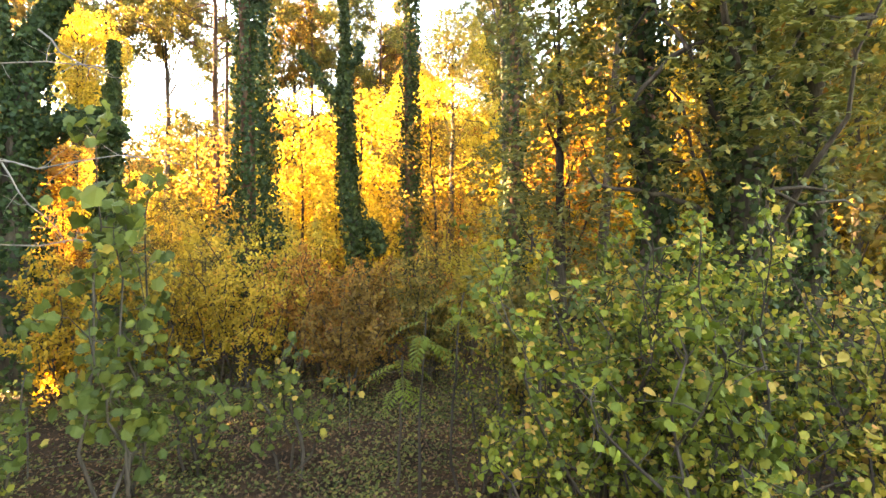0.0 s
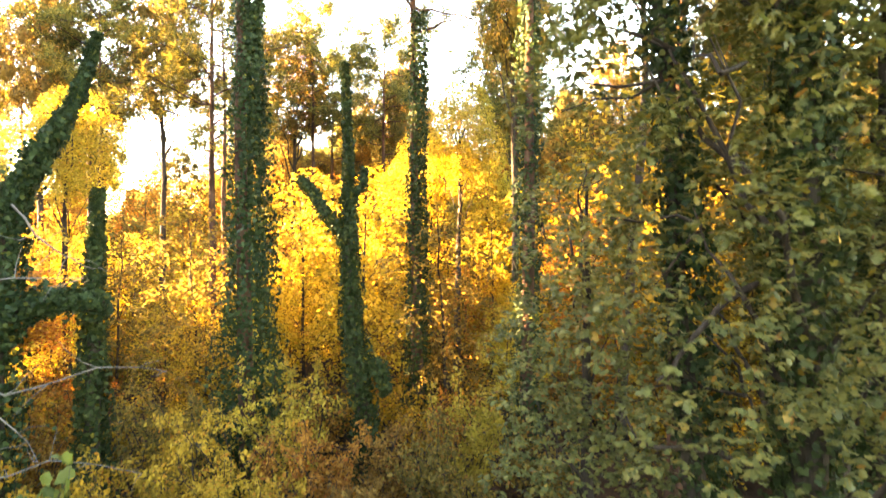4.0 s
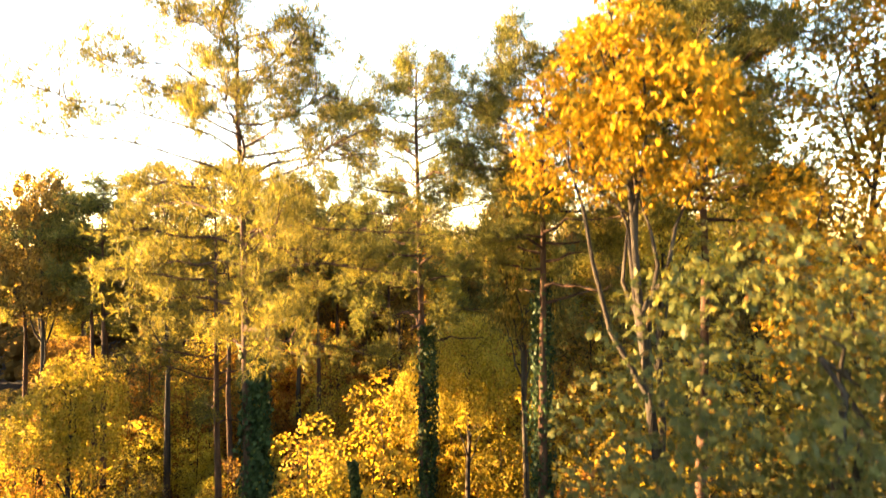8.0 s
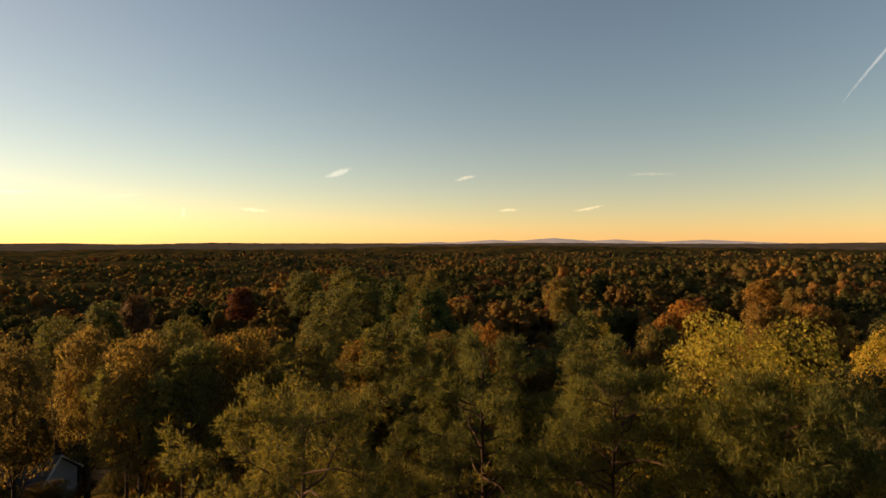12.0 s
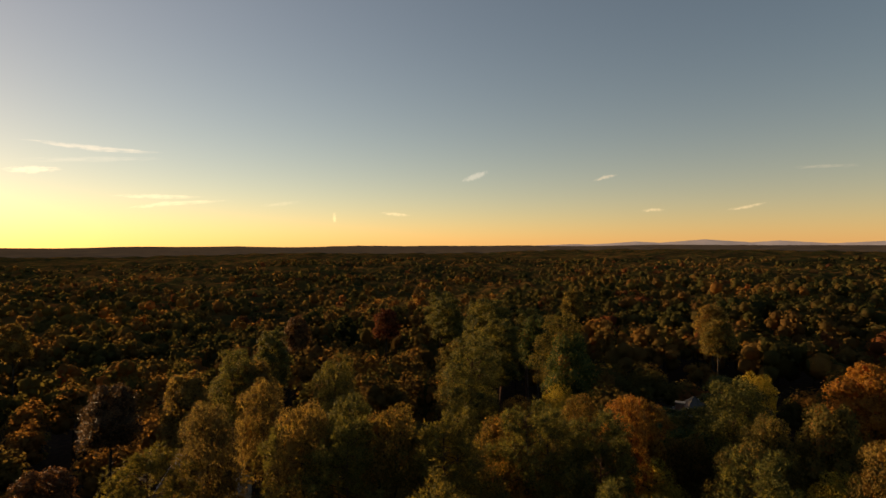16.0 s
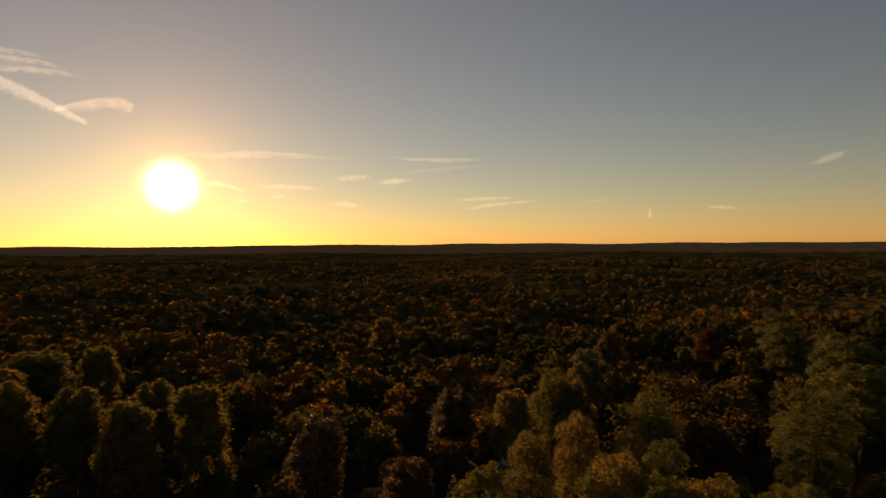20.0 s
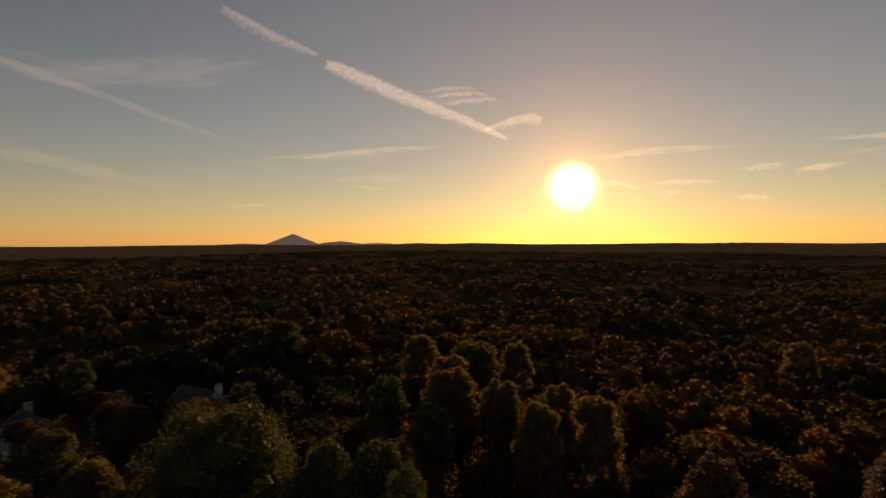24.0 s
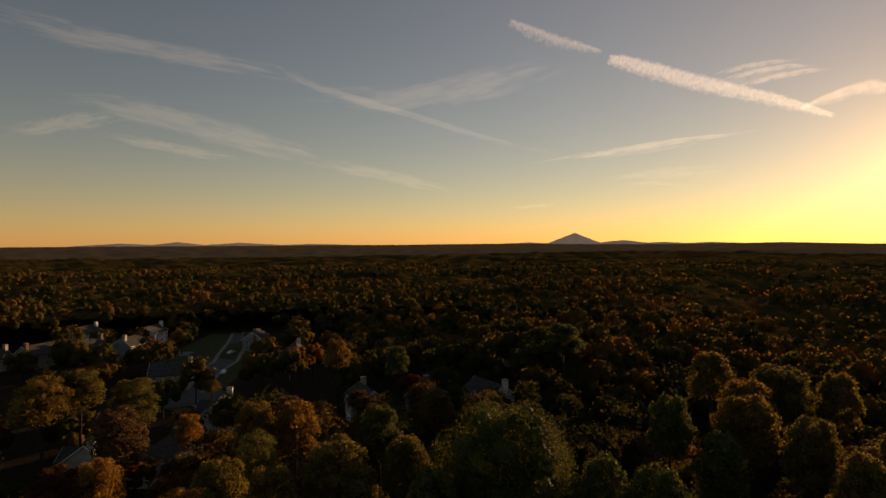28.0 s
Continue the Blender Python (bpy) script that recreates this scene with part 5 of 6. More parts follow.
# ---- undergrowth in front of the first view ----
def bush(name, label, seed, x, y, height, radius, n, leaf, mat, shape=HEART, stems=9, spot=None, arch=0.5, squash=1.0, joined=False):
    """A thicket of arching stems with leaves along their outer lengths."""
    rng = np.random.default_rng(seed)
    root = tagged(new(name), label, "shrub")
    root.matrix_basis = pose(x, y, 0)
    brush, twigs, pts = Soup(), Soup(), []
    for i in range(stems):
        wood = brush if joined else Soup()
        a = rng.uniform(0, 6.28)
        out = radius * rng.uniform(0.2, 1.0)
        top = np.array((np.cos(a) * out, np.sin(a) * out * squash, height * rng.uniform(0.55, 1.0) * (1 - 0.3 * out / radius)))
        line = bent(rng, (rng.normal() * 0.3 * radius * 0.5, rng.normal() * 0.3 * radius * 0.5 * squash, 0), top, 0.25, 8, 0.08)
        wood.add(*tube(line, np.linspace(0.03, 0.007, 8), 5))
        for k in range(2, 8):
            for _ in range(2):
                tip = line[k] + spread(rng, 1)[0] * rng.uniform(0.3, 0.9) * radius * arch
                tip[2] = max(0.1, tip[2])
                tw = bent(rng, line[k], tip, 0.2, 4)
                (brush if joined else twigs).add(*tube(tw, np.linspace(0.010, 0.003, 4), 4))
                pts.append(tw)
        if not joined:
            part("stem", wood.mesh("stem", [M["bark"]], True), root)
    if not joined:
        tagged(part("brushwood", twigs.mesh("brushwood", [M["bark"]], True), root), "thin dark branching shoots", kind="stuff")
    if joined:
        part("brushwood", brush.mesh("brushwood", [M["bark"]], True), root)
    pts = np.array(pts)
    pick = rng.integers(len(pts), size=n)
    u = rng.uniform(0.2, 1.05, n) * 3
    k = np.minimum(u.astype(int), 2)
    base = pts[pick, k] + (pts[pick, k + 1] - pts[pick, k]) * (u - k)[:, None]
    at = base + rng.normal(size=(n, 3)) * leaf * 0.7
    at[:, 2] = np.maximum(at[:, 2], 0.06)
    size = leaf * np.exp(rng.normal(0, 0.15, n))
    v, f = leaves(rng, at, np.array((0, -0.5, 0.6)) + 0 * at, size, shape, 0.75, 1.6)
    part("foliage", fast_mesh("foliage", v, [(f, 0)], [M[mat]]), root)
    if spot:
        v, f = leaves(rng, at[: n // 5] + rng.normal(size=(n // 5, 3)) * 0.1, np.array((0, -0.55, 0.7)) + 0 * at[: n // 5], leaf * 0.8, shape, 0.75, 1.6)
        part("yellow_foliage", fast_mesh("yellow_foliage", v, [(f, 0)], [M[spot]]), root, "leaves gone yellow")
    return root


bush("shrub", "tall green shrub with broad leaves turning yellow", 31, 2.2, 7.2, 5.3, 2.0, 4200, 0.085, "shrub", HEART, 16, "turning", 0.55)
bush("shrub", "green thicket with rounded leaves", 32, 4.0, 7.0, 5.6, 1.9, 3600, 0.08, "shrub", MAPLE, 15, None, 0.55)
bush("shrub", "shrub with pale yellow rounded leaves", 33, 5.3, 6.4, 4.9, 1.8, 2500, 0.08, "turning", ROUND, 13, "turning", 0.55)
bush("shrub", "green vine-draped shrub with broad lobed leaves", 34, 2.9, 6.0, 3.6, 1.5, 760, 0.115, "shrub", MAPLE, 9)
bush("shrub", "low green shrub with drooping leaves", 45, 3.6, 5.6, 2.6, 1.4, 900, 0.09, "shrub", ROUND, 9, "turning")
bush("shrub", "low shrub with yellow rounded leaves", 47, 4.9, 5.4, 2.9, 1.3, 700, 0.095, "turning", ROUND, 9, "shrub")
bush("shrub", "low thin shrub at the glade's edge", 48, 1.2, 6.8, 2.6, 1.0, 520, 0.08, "shrub", ROUND, 8, "turning")
bush("shrub", "small-leaved shrub beside the sumac", 49, 1.0, 8.6, 3.2, 1.1, 900, 0.07, "shrub", OVAL, 9, "turning")
bush("shrub", "green shrub with small leaves", 35, 3.6, 9.0, 3.9, 2.2, 2600, 0.16, "green", OVAL, 14, "turning")
bush("shrub", "dark green shrub under the oak", 36, 6.8, 8.4, 4.2, 1.8, 2200, 0.16, "green", OVAL, 12)
bush("sapling", "tall sapling with broad pale green leaves", 37, -4.8, 8.2, 6.6, 1.1, 560, 0.18, "broad", MAPLE, 6, None, 0.6)
bush("sapling", "thin sapling with broad leaves", 38, -4.3, 9.6, 3.3, 1.0, 190, 0.14, "broad", MAPLE, 5, "turning")
bush("sapling", "low sapling with yellowing leaves", 39, -2.6, 9.4, 3.2, 1.0, 190, 0.13, "broad", MAPLE, 5, "turning")
bush("sapling", "low leafy sapling on the forest floor", 46, -6.5, 8.0, 2.7, 0.8, 150, 0.14, "broad", MAPLE, 5, "turning")
for i, (x, y, h, r, mat) in enumerate([(-5.6, 15.0, 5.4, 1.9, "gold"), (-3.6, 16.4, 5.0, 1.8, "orange"), (-7.6, 15.6, 4.8, 1.9, "oak_gold"), (-1.8, 17.6, 4.6, 1.7, "orange"), (-9.2, 13.6, 4.2, 1.7, "oak_gold"), (-5.0, 17.8, 6.2, 2.0, "gold"),
                                        (-0.4, 16.0, 4.2, 1.5, "olive"), (0.6, 19.0, 5.8, 2.0, "gold"), (-8.6, 18.6, 5.6, 2.0, "olive"), (-12.5, 17.6, 4.8, 2.0, "orange"), (1.6, 12.6, 3.6, 1.4, "olive"), (-2.4, 14.2, 3.4, 1.4, "orange")]):
    bush("shrub", "rusty golden autumn understorey shrub in fine leaf" if mat in ("gold", "orange", "oak_gold") else "yellow-green understorey shrub in fine leaf", 50 + i, x, y, h, r, 4800, 0.115, mat, LEAF, 14)

def sumac(x, y, height, seed):
    """A thin stem with drooping feathered leaves."""
    rng = np.random.default_rng(seed)
    root = tagged(new("sumac"), "young sumac with drooping feather-shaped green leaves", "shrub")
    root.matrix_basis = pose(x, y, 0)
    v, f = tube(bent(rng, (0, 0, 0), (0.1, 0, height), 0.1, 8), np.linspace(0.03, 0.012, 8), 6)
    part("stem", fast_mesh("stem", v, [(f, 0)], [M["bark"]], True), root)
    for k in range(9):
        a, z = k * 2.4 + rng.uniform(-0.3, 0.3), height * rng.uniform(0.72, 1.0)
        u = np.linspace(0, 1, 12)[:, None]
        length = rng.uniform(0.5, 0.75)
        spine = np.array((0.08, 0, z)) + u * length * np.array((np.cos(a), np.sin(a) * 0.8, 0.25)) - np.array((0, 0, 0.75)) * length * u ** 2
        way = unit(np.gradient(spine, axis=0))
        out = unit(np.cross(way, (0, 0, 1.0)))
        edge = [spine + out * 0.004, spine - out * 0.004]
        k12 = np.arange(11)
        verts, faces = [edge[0], edge[1]], [np.stack([k12, k12 + 1, k12 + 13, k12 + 12], 1)]
        for side, s in enumerate((1, -1)):
            base = edge[side][2:]
            tip = base + s * out[2:] * 0.15 * np.sin(np.linspace(0.9, 2.9, 10))[:, None] + way[2:] * 0.04 - (0, 0, 0.035)
            wide = way[2:] * 0.022
            at = 24 + 30 * side + 3 * np.arange(10)
            verts.append(np.stack([(base + tip) / 2 - wide, tip, (base + tip) / 2 + wide], 1).reshape(-1, 3))
            faces.append(np.stack([side * 12 + 2 + np.arange(10), at, at + 1, at + 2], 1))
        frond = fast_mesh("frond", np.concatenate(verts), [(np.concatenate(faces), 0)], [M["shrub"]])
        part("frond", frond, root)


sumac(-0.35, 8.4, 2.95, 91)
sumac(0.25, 8.9, 3.2, 92)
sumac(-0.75, 8.9, 2.2, 93)

# a thin old wire fence along the foot of the trees
fence = tagged(new("wire_fence"), "old thin metal fence rail on slim posts", "fence")
ends = np.array((-9.6, 8.25, 0.0)), np.array((0.6, 12.7, 0.0))
for k in range(5):
    p = ends[0] + (ends[1] - ends[0]) * k / 4
    v, f = tube([p, p + (0, 0, 1.22)], (0.013, 0.013), 8)
    part("post", fast_mesh("post", v, [(f, 0)], [M["metal"]], True), fence)
for z in (1.2, 0.15):
    v, f = tube([ends[0] + (0, 0, z), (ends[0] + ends[1]) / 2 + (0, 0, z - 0.02), ends[1] + (0, 0, z)], (0.005, 0.005, 0.005) if z > 1 else (0.003, 0.003, 0.003), 6)
    part("rail", fast_mesh("rail", v, [(f, 0)], [M["metal"]], True), fence)

# young maples and beeches between the pines, lit gold
under = np.random.default_rng(64)
SLIM = {}
for i in range(340):
    x, y = (under.uniform(-34, 24), under.uniform(23, 52)) if i < 150 else (under.uniform(8, 32), under.uniform(15, 40)) if i < 198 else (under.uniform(-30, 18), under.uniform(44, 80))
    if any((x - px) ** 2 + (y - py) ** 2 < 1.4 for px, py, *_ in PINES) or (x > 3 and y < 17.5):
        continue
    mat = ("gold", "yellow", "gold", "orange", "yellow", "olive")[i % 6] if i < 150 else ("olive", "gold", "olive")[i % 3] if i < 198 else ("gold", "olive", "orange", "gold", "olive")[i % 5]
    key = (mat, i % 2)
    if key not in SLIM:
        SLIM[key] = broadleaf_meshes("young_" + mat, 300 + i, 13.0, 3.3, 0.08, 3600, 0.2, mat, lobes=20, limbs=14, trunk_r=0.11)
    root = tagged(new("young_tree"), "young %s autumn tree under the pines" % {"gold": "golden", "yellow": "yellow", "orange": "orange", "olive": "olive"}[mat], "tree", "young trees")
    s = under.uniform(0.35, 1.15) if y < 36 else under.uniform(0.7, 1.3)
    if x < -12:
        s = under.uniform(0.42, 0.95)
    if 150 <= i < 198:
        s = under.uniform(0.9, 1.6)
    if i >= 198:
        s = under.uniform(0.75, 1.35)
    root.matrix_basis = Matrix.LocRotScale((x, y, 0), Euler((0, 0, under.uniform(0, 6.28))), (s * under.uniform(0.8, 1.2), s, s))
    part("trunk", SLIM[key][0], root)
    part("crown", SLIM[key][1], root)

# two taller ones that close the gaps beside the tall pines
for x, y, h, w in ((0.6, 33.0, 18.5, 5.6), (-19.5, 29.5, 17.0, 5.6), (-1.8, 36.0, 16.0, 5.0)):
    plant("gold", "near", 0, x, y, h, w, x)

# garden trees before the houses
for i, (x, y, h) in enumerate(((-103, -90, 13), (-112, -76, 14), (-121, -65, 14), (-108, -98, 12), (-116, -83, 14), (-96, -100, 12), (-48, -107, 11), (-57, -101, 10), (-80, -117, 11), (-74, -123, 10), (-100, -150, 10), (-128, -160, 10))):
    plant(("rust", "olive", "amber", "rust")[i % 4], "mid", i % 2, x, y, h, 0.62 * h, x)

# taller autumn trees closing the view behind them
for i in range(75):
    x, y = under.uniform(-52, 34), under.uniform(50, 95)
    if free_spot(x, y, 1.2):
        plant(("gold", "olive", "gold", "orange", "amber", "olive", "gold")[i % 7], "near", i % 2, x, y, under.uniform(15, 22) if x > -26 or y > 72 else under.uniform(10, 16), under.uniform(6, 8.5), under.uniform(0, 6.28))
for i, (x, y, h) in enumerate(((-2, 58, 26), (2, 66, 26), (6, 57, 25), (-7, 64, 27), (10, 64, 26), (-12, 60, 24), (14, 56, 24), (-17, 60, 26), (-23, 62, 26), (-29, 62, 25), (-10, 68, 28), (22, 34, 24), (26, 40, 24), (20, 28, 22), (30, 46, 24), (18, 38, 23), (25, 30, 21), (33, 38, 23))):
    plant(("gold", "olive", "gold", "amber")[i % 4], "near", i % 2, x, y, 0.78 * h, 7.5, x)
for i in range(44):         # low growth where the ground falls away
    a, r = radians(under.uniform(20, 47)), under.uniform(58, 88)
    plant(("amber", "olive", "orange", "amber", "rust")[i % 5], "near", i % 2, -math.sin(a) * r, math.cos(a) * r, under.uniform(5, 8), under.uniform(5, 7), a * 50)
for x, y, h in ((-55, 51, 9), (-60, 57, 9), (-58, 47, 8.5)):
    plant("olive", "mid", 1, x, y, h, 7.0, x)
# low thickets on the ground between the trunks
thickets = [bush("thicket", "low golden thicket between the tree trunks", 81, -14, 21, 3.4, 1.9, 1500, 0.16, "oak_gold", RHOMB, 10, joined=True), bush("thicket", "low olive thicket between the tree trunks", 82, -9, 24, 3.2, 1.9, 1500, 0.16, "olive", RHOMB, 10, joined=True),
            bush("thicket", "low orange thicket between the tree trunks", 83, 0, 23, 3.4, 1.9, 1500, 0.16, "orange", RHOMB, 10, joined=True)]
for i in range(100):
    copy_thing(thickets[i % 3], pose(under.uniform(-30, 16), under.uniform(19.5, 44), 0, 0, 0, under.uniform(0, 360)))

for i in range(70):
    low_one = copy_thing(thickets[i % 3], pose(under.uniform(-75, -22), under.uniform(18, 85), 0, 0, 0, under.uniform(0, 360)))
    low_one.location.z = float(ground_z(np.float64(low_one.location.x), np.float64(low_one.location.y)))
    low_one.scale = (1.9, 1.9, 0.85)

# unseen low growth, added on the glade's sun side to stop rays under the crowns
for i, (x, y) in enumerate(((-12.6, 7.6), (-13.4, 10.4), (-13.8, 5.6), (-15.2, 8.6), (-15.6, 12.0), (-17.4, 7.4), (-17.8, 10.6), (-12.8, 3.4), (-15.6, 3.8), (-20.0, 9.0), (-19.6, 12.8), (-21.5, 6.4))):
    low_one = copy_thing(thickets[i % 3], pose(x, y, 0, 0, 0, 67 * i))
    low_one.scale = (1.25, 1.25, 1.35)

# thick unseen evergreens, added on the sun's side to shade the glade and oak
LOW_SUN_SCREEN = [(-17, 4, 12, 8), (-21, 9.5, 13, 8), (-24, 2, 12, 8), (-28, 8, 13, 9), (-16.5, 8.6, 10, 5), (-32, 14, 13, 8), (-22, -6, 12, 8), (-16, -3, 11, 7), (-18.5, 12, 26.5, 7), (-23, 13, 26, 8), (-14.5, 9.0, 11, 6), (-18, 9.5, 14, 7), (-16, 11.5, 13, 6), (-20, 7.0, 14, 7), (-17, 1, 12, 7)]
TALL_SUN_SCREEN = [(-27, 11, 27.5, 8), (-21, 9.5, 27, 7), (-26, 16, 25, 8), (-31, 16, 25, 9), (-20, 14.5, 25, 8), (-13.5, 6.5, 9, 6), (-15, 10.6, 10, 6), (-13, 2.5, 9, 6), (-18, 6.5, 13, 7), (-20, 1, 12, 8)]
# more unseen trees, added to keep low sun off the ivied trunks
SUN_SCREEN_HEDGE = [(-23, 20, 11, 6), (-26, 22.5, 11, 6.5), (-30, 25, 11, 7), (-29, 21, 12, 7), (-34, 26, 11, 7), (-35, 22, 12, 7), (-22, 17.5, 11, 5.5)]
for x, y, h, w in LOW_SUN_SCREEN + TALL_SUN_SCREEN + SUN_SCREEN_HEDGE:
    plant("green", "full", 0, x, y, h, w, x * 0.7)

# ground cover and fallen leaves
low = np.random.default_rng(71)


def ground_leaves(name, label, n, x0, x1, y0, y1, size, mat, shape, lift, clump):
    x, y = low.uniform(x0, x1, n * 2), low.uniform(y0, y1, n * 2)
    keep = np.array([noise.noise((a * 0.5, b * 0.5, 2.0)) for a, b in zip(x, y)]) + low.uniform(-0.4, 0.4, n * 2) > clump
    x, y = x[keep][:n], y[keep][:n]
    at = np.column_stack([x, y, ground_z(x, y) + 0.03 + low.exponential(lift, len(x))])
    v, f = leaves(low, at, np.array((0, -0.25, 1.0)) + 0 * at, size, shape, 0.45)
    tagged(new(name, fast_mesh(name, v, [(f, 0)], [M[mat]])), label, "plants", kind="stuff")


ground_leaves("ground_cover", "low green plants covering the forest floor", 30000, -12, 6, 7.0, 18, 0.075, "ground_green", OVAL, 0.08, -0.10)
ground_leaves("leaf_litter", "brown fallen leaves on the forest floor", 44000, -15, 9, 7.0, 20, 0.075, "litter", LEAF, 0.012, -0.5)
twigs = Soup()
for _ in range(90):
    p = np.array((low.uniform(-12, 8), low.uniform(7, 19), 0.03))
    a = low.uniform(0, 6.28)
    twigs.add(*tube(bent(low, p, p + np.array((np.cos(a), np.sin(a), low.uniform(0.0, 1.2))) * low.uniform(0.4, 1.5), 0.3, 5), np.linspace(0.012, 0.004, 5), 4))
tagged(new("twigs", twigs.mesh("twigs", [M["pine_bark"]], True)), "thin dry twigs on the forest floor", "twigs", kind="stuff")

# ---- clouds and trails in the evening sky ----
def cloud(name, label, mat, line, width, n=40, far=4550.0):
    """A thin sheet of cloud along a line of (heading, elevation), with its width in degrees, or widths from end to end."""
    az, el = np.array(line, float).T
    u = np.linspace(0, len(az) - 1, n)
    a, e = np.interp(u, range(len(az)), az), np.interp(u, range(len(az)), el)
    width = np.interp(u, np.linspace(0, len(az) - 1, len(np.atleast_1d(width))), np.atleast_1d(width))
    nx, ny = -np.gradient(e), np.gradient(a)
    k = np.hypot(nx, ny)
    nx, ny = nx / k * width / 2, ny / k * width / 2
    cols = []
    for s in np.linspace(-1, 1, 7):
        aa, ee = np.radians(a + s * nx), np.radians(e + s * ny)
        rr = far + 25 * np.cos(s * 1.5)
        cols.append(np.stack([-np.sin(aa) * np.cos(ee) * rr, np.cos(aa) * np.cos(ee) * rr, np.sin(ee) * rr + 45], -1))
    v = np.stack(cols, 1)
    i, j = np.meshgrid(np.arange(n - 1), np.arange(6), indexing="ij")
    f = np.stack([i * 7 + j, (i + 1) * 7 + j, (i + 1) * 7 + j + 1, i * 7 + j + 1], -1).reshape(-1, 4)
    me = fast_mesh(name, v.reshape(-1, 3), [(f, 0)], [M[mat]], True)
    uv = me.uv_layers.new(name="UVMap")
    co = np.stack(np.meshgrid(np.linspace(0, 1, n), np.linspace(0, 1, 7), indexing="ij"), -1).reshape(-1, 2)
    uv.data.foreach_set("uv", co[f.ravel()].astype(np.float32).ravel())
    ob = new(name, me)
    tagged(ob, label, "cloud", kind="structure")
    return ob


cloud("contrail", "broad feathery contrail glowing as if lit by the low sun", "contrail", [(86.0, 10.15), (88.1, 11.03), (91.0, 12.25), (94.5, 13.49), (98.0, 14.72), (100.9, 15.83), (103.7, 16.93), (105.6, 17.5)], (0.4, 1.3, 1.9, 2.3, 2.6, 2.7, 2.4, 1.2), 60)
cloud("contrail", "older fading contrail piece", "worn_trail", [(105.4, 18.05), (108.1, 18.61), (110.8, 19.38), (112.9, 20.28), (115.2, 21.47)], (0.6, 2.0, 2.6, 2.4, 1.2))
cloud("cirrus_cloud", "combed cirrus cloud near the sun", "strand", [(96.4, 14.9), (93.6, 15.4), (91.3, 15.48), (88.4, 15.3)], (0.5, 0.75, 0.6, 0.2))
cloud("cirrus_cloud", "combed cirrus cloud near the sun", "strand", [(95.7, 14.4), (92.8, 14.86), (89.9, 15.0), (87.3, 14.54)], (0.5, 0.7, 0.6, 0.2))
cloud("cirrus_cloud", "combed cirrus cloud near the sun", "strand", [(94.4, 13.7), (91.6, 14.15), (88.7, 14.36), (86.2, 14.18)], (0.5, 0.75, 0.7, 0.2))
cloud("cirrus_veil", "faint veil under the combed cirrus", "faint", [(97.0, 14.2), (92.5, 14.5), (87.5, 14.4)], (1.4, 2.2, 1.2))
cloud("cirrus_cloud", "small bright cloud puff near the sun", "puff", [(82.9, 11.9), (84.1, 12.2), (85.5, 12.1), (87.0, 11.75), (89.2, 11.2)], (1.6, 2.2, 1.9, 1.4, 0.6))
cloud("contrail", "old thin trail sinking to the horizon", "old_trail", [(142.0, 17.6), (138.3, 16.78), (134.5, 15.37), (130.0, 14.16), (125.4, 13.05), (120.7, 11.66), (117.3, 10.6), (112.7, 9.42), (108.7, 8.55)], (1.4, 1.3, 1.2, 1.1, 0.95, 0.85, 0.8, 0.7, 0.4), 60)
cloud("cirrus_cloud", "long thin cloud streak glowing as if sunlit", "strand", [(114.5, 7.75), (108.2, 8.48), (103.8, 8.93), (98.7, 9.5), (94.9, 9.64), (91.0, 9.9)], (0.4, 0.75, 0.9, 0.8, 0.5, 0.2))
cloud("cirrus_cloud", "long thin cloud streak glowing as if sunlit", "faint", [(109.3, 8.1), (104.4, 8.5), (99.7, 8.9), (95.8, 9.2)], (0.6, 0.9, 0.9, 0.5))
cloud("cirrus_cloud", "soft cloud low in the glow", "faint", [(107.1, 6.1), (102.8, 6.43), (98.7, 6.5), (93.8, 6.5)], (0.4, 1.0, 1.9, 1.3))
cloud("cirrus_cloud", "soft cloud low in the glow", "faint", [(104.4, 5.56), (101.2, 5.66), (97.3, 5.15)], (0.3, 0.6, 0.3))
cloud("cirrus_cloud", "low thin cloud streak", "veil", [(115.1, 3.44), (112.5, 3.65), (109.6, 3.75)], 0.5)
cloud("cirrus_veil", "faint sheet of high cloud under the old trail", "veil", [(137.0, 14.7), (126.6, 14.4), (118.0, 15.7), (108.0, 17.6)], (2.6, 3.4, 4.2, 3.0))
cloud("cirrus_veil", "faint streaky veil of high cloud", "veil", [(161.0, 8.9), (157.4, 9.85), (155.0, 10.58), (151.4, 11.3)], (1.2, 1.8, 2.0, 1.4))
cloud("cirrus_veil", "faint streaky veil of high cloud", "veil", [(158.9, 12.3), (153.7, 12.33), (150.2, 11.9), (146.5, 11.1), (141.5, 10.1), (136.2, 8.9), (132.0, 7.5)], (1.2, 2.2, 3.0, 3.4, 3.2, 2.8, 1.8), 60)
cloud("cirrus_veil", "faint streaky veil of high cloud", "veil", [(154.3, 9.7), (149.8, 9.13), (146.1, 8.57), (140.6, 8.1)], (0.8, 1.4, 1.4, 0.7))
cloud("cirrus_veil", "faint streaky veil of high cloud", "veil", [(135.6, 8.2), (130.1, 7.39), (125.5, 6.39), (119.2, 4.9)], (1.6, 1.9, 1.7, 0.8))
cloud("cirrus_veil", "faint streaky veil of high cloud", "veil", [(163.0, 18.4), (155.7, 17.61), (149.7, 17.24), (143.0, 16.87), (135.7, 15.9)], (2.6, 2.6, 2.4, 2.2, 1.6))
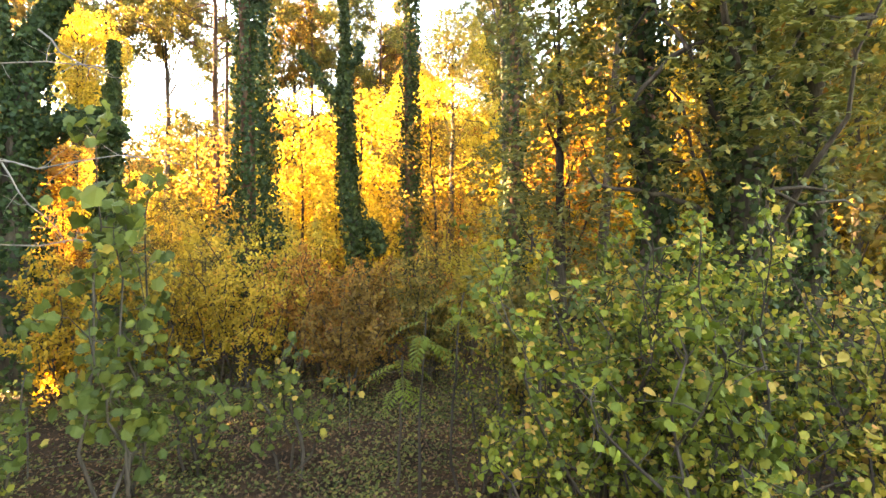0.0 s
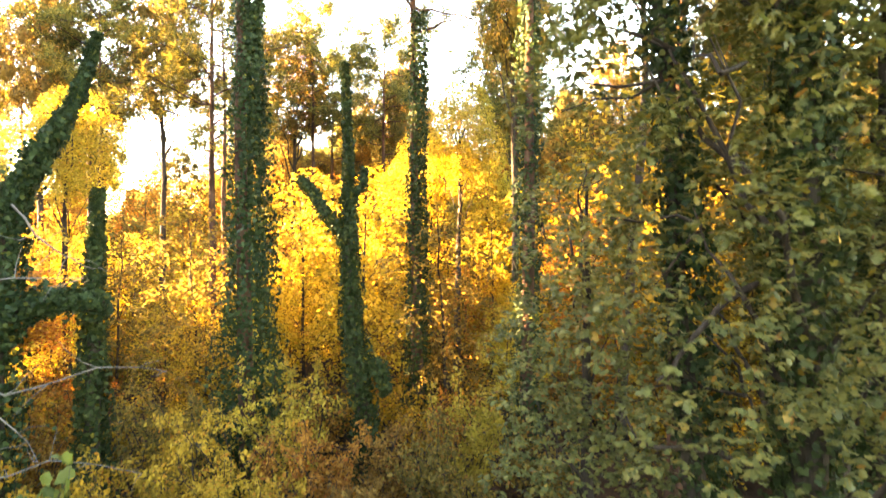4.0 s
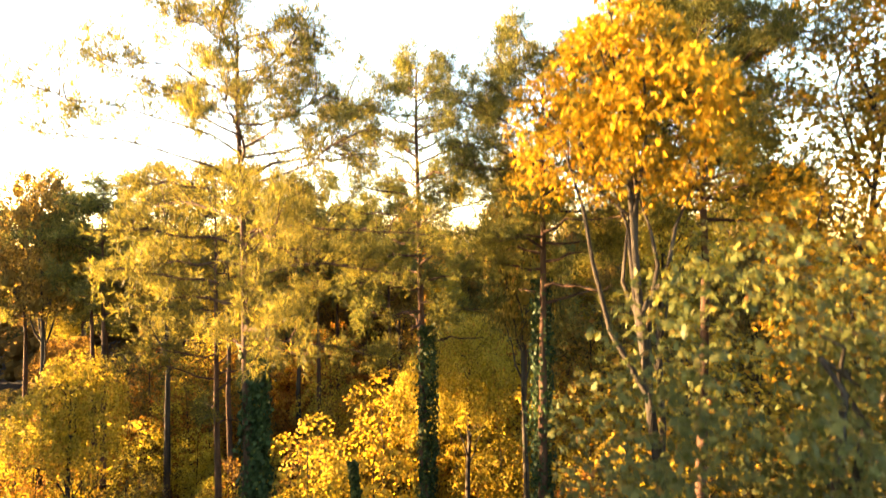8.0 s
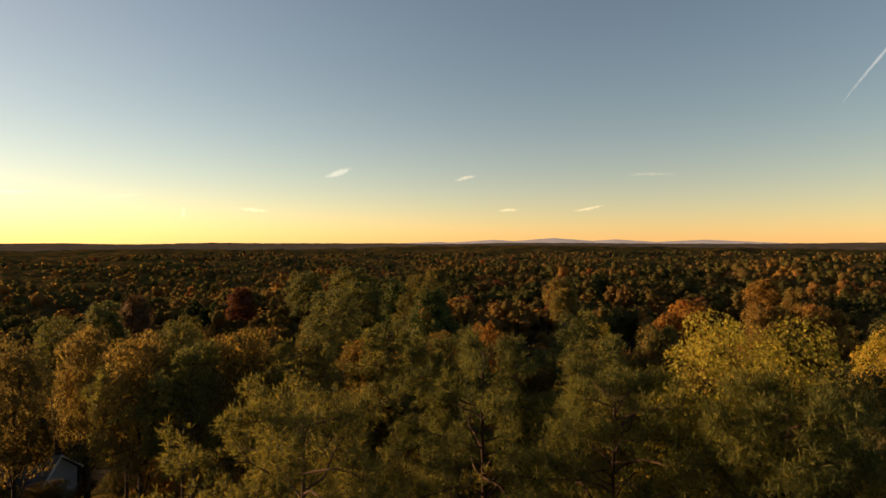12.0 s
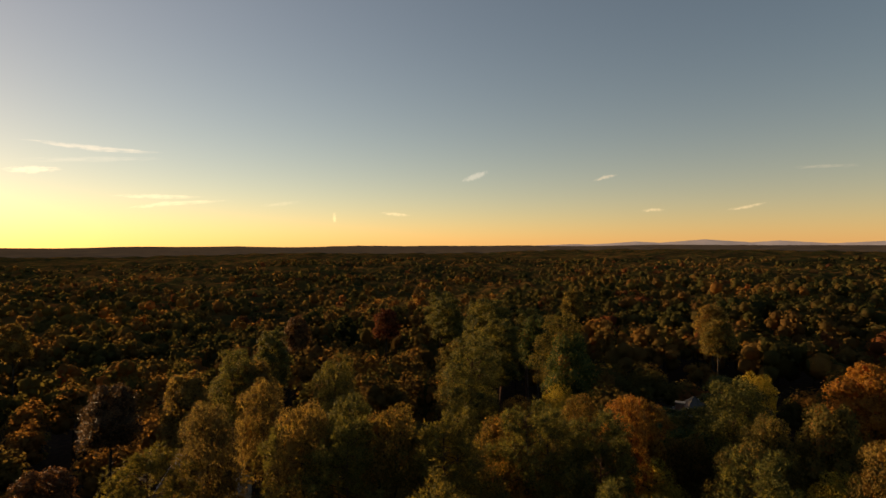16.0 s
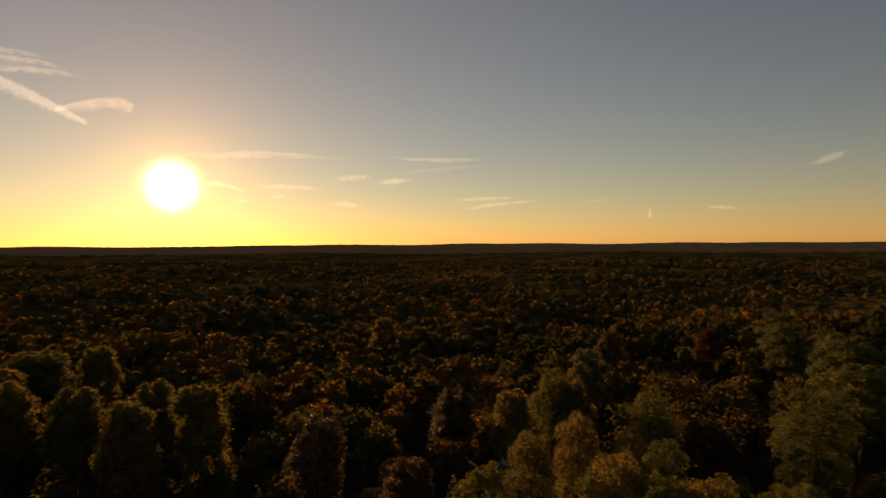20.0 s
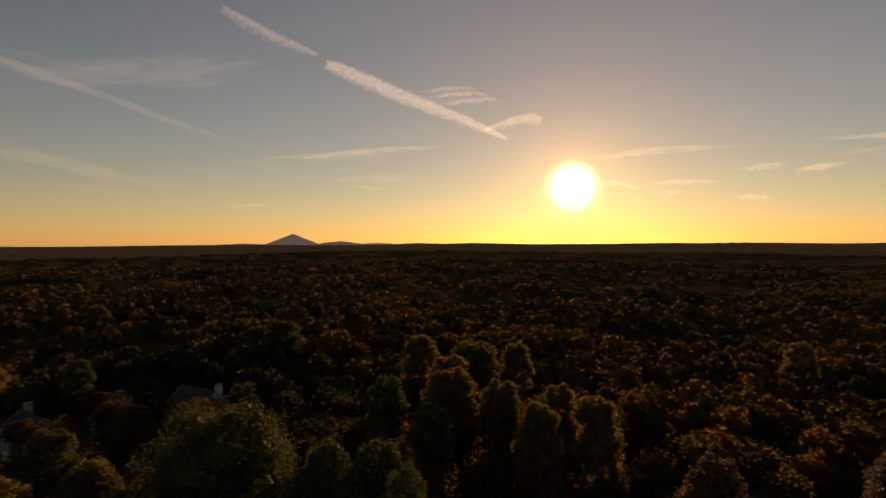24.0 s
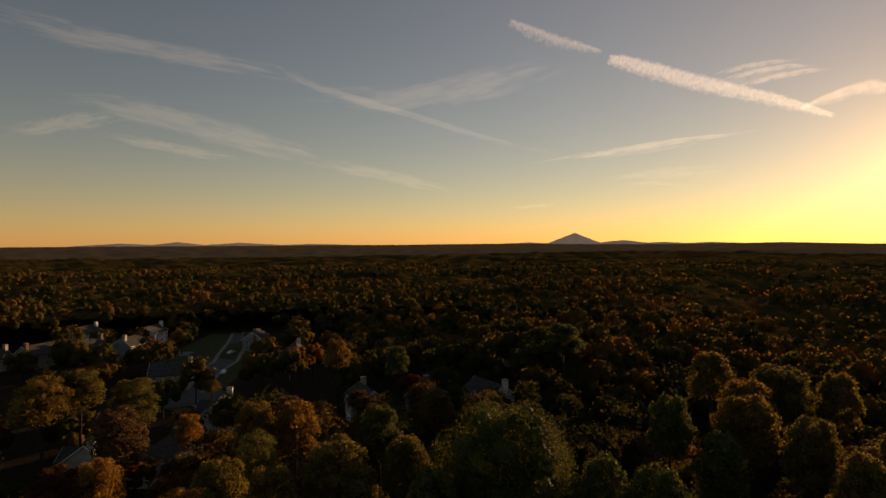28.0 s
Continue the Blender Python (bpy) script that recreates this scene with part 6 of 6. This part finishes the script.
cloud("cirrus_cloud", "long bright cloud streak beside the sun", "strand", [(82.6, 8.25), (77.4, 8.33), (74.8, 8.47), (72.2, 8.69), (67.7, 8.65), (61.0, 8.42)], (0.2, 0.7, 1.05, 1.15, 0.7, 0.3), 60)
cloud("cirrus_cloud", "long faint cloud streak beside the sun", "faint", [(60.9, 6.9), (54.2, 7.49), (48.3, 7.95)], (0.5, 0.7, 0.3))
cloud("cirrus_cloud", "small bright cloud beside the sun", "puff", [(73.5, 4.95), (75.0, 5.43), (76.1, 5.7), (77.7, 5.6)], (0.35, 0.8, 0.9, 0.6))
cloud("cirrus_cloud", "small cloud streak glowing as if sunlit", "strand", [(73.2, 5.56), (70.2, 5.6), (65.2, 5.4)], (0.3, 0.75, 0.35))
cloud("cirrus_cloud", "small cloud streak glowing as if sunlit", "strand", [(65.7, 6.42), (63.2, 6.58), (60.9, 6.72)], (0.4, 0.95, 0.4))
cloud("cirrus_cloud", "small cloud streak glowing as if sunlit", "cirrus", [(61.2, 6.1), (59.0, 6.24), (56.6, 6.5)], (0.4, 0.9, 0.35))
cloud("cirrus_cloud", "small cloud streak glowing as if sunlit", "strand", [(66.0, 3.9), (64.0, 3.97), (62.0, 3.6)], (0.4, 0.85, 0.4))
cloud("cirrus_cloud", "small cloud streak glowing as if sunlit", "strand", [(75.1, 4.4), (74.0, 4.15), (72.9, 4.1)], (0.3, 0.55, 0.3))
cloud("cirrus_cloud", "small cloud streak glowing as if sunlit", "strand", [(71.5, 4.45), (70.6, 4.6), (69.6, 4.7)], (0.3, 0.6, 0.3))
cloud("cirrus_cloud", "thin cloud wisp glowing as if sunlit", "strand", [(54.0, 4.33), (49.6, 4.43), (45.4, 4.5)], (0.3, 0.6, 0.3))
cloud("cirrus_cloud", "thin cloud wisp glowing as if sunlit", "strand", [(52.6, 3.2), (49.0, 3.79), (42.9, 4.28)], (0.3, 0.6, 0.3))
cloud("cirrus_cloud", "thin cloud wisp glowing as if sunlit", "faint", [(41.0, 3.74), (38.5, 4.0), (36.5, 4.3)], (0.3, 0.55, 0.3))
cloud("cirrus_cloud", "thin cloud wisp glowing as if sunlit", "strand", [(60.5, 8.7), (54.4, 8.4), (48.7, 8.4)], (0.3, 0.7, 0.3))
cloud("cirrus_cloud", "small cloud wisp with a pale pink glow", "fresh_trail", [(20.6, 6.35), (18.9, 6.9), (17.5, 7.4)], (0.35, 0.95, 0.5))
cloud("cirrus_cloud", "tiny upright cloud wisp", "cirrus", [(33.4, 2.1), (33.4, 2.5), (33.4, 3.3)], 0.45)
cloud("cirrus_cloud", "thin low cloud wisp", "strand", [(29.0, 3.2), (27.2, 3.05), (25.5, 2.9)], (0.3, 0.5, 0.3))
cloud("cirrus_cloud", "thin low cloud wisp", "strand", [(2.7, 3.05), (1.6, 3.2), (0.4, 3.15)], 0.4)
cloud("cirrus_cloud", "thin low cloud wisp", "strand", [(-4.6, 2.95), (-6.4, 3.2), (-8.2, 3.6)], (0.25, 0.4, 0.25))
cloud("cirrus_cloud", "thin low cloud wisp", "strand", [(7.3, 6.1), (6.0, 6.5), (4.7, 6.7)], (0.25, 0.5, 0.25))
cloud("cirrus_cloud", "thin low cloud wisp", "faint", [(-9.7, 6.5), (-12.0, 6.45), (-15.0, 6.3)], 0.4)
cloud("contrail", "short fresh contrail", "fresh_trail", [(-26.9, 10.6), (-28.8, 13.2), (-30.7, 15.5), (-33.2, 18.9), (-35.7, 22.1)], (0.18, 0.3, 0.34, 0.4, 0.45))
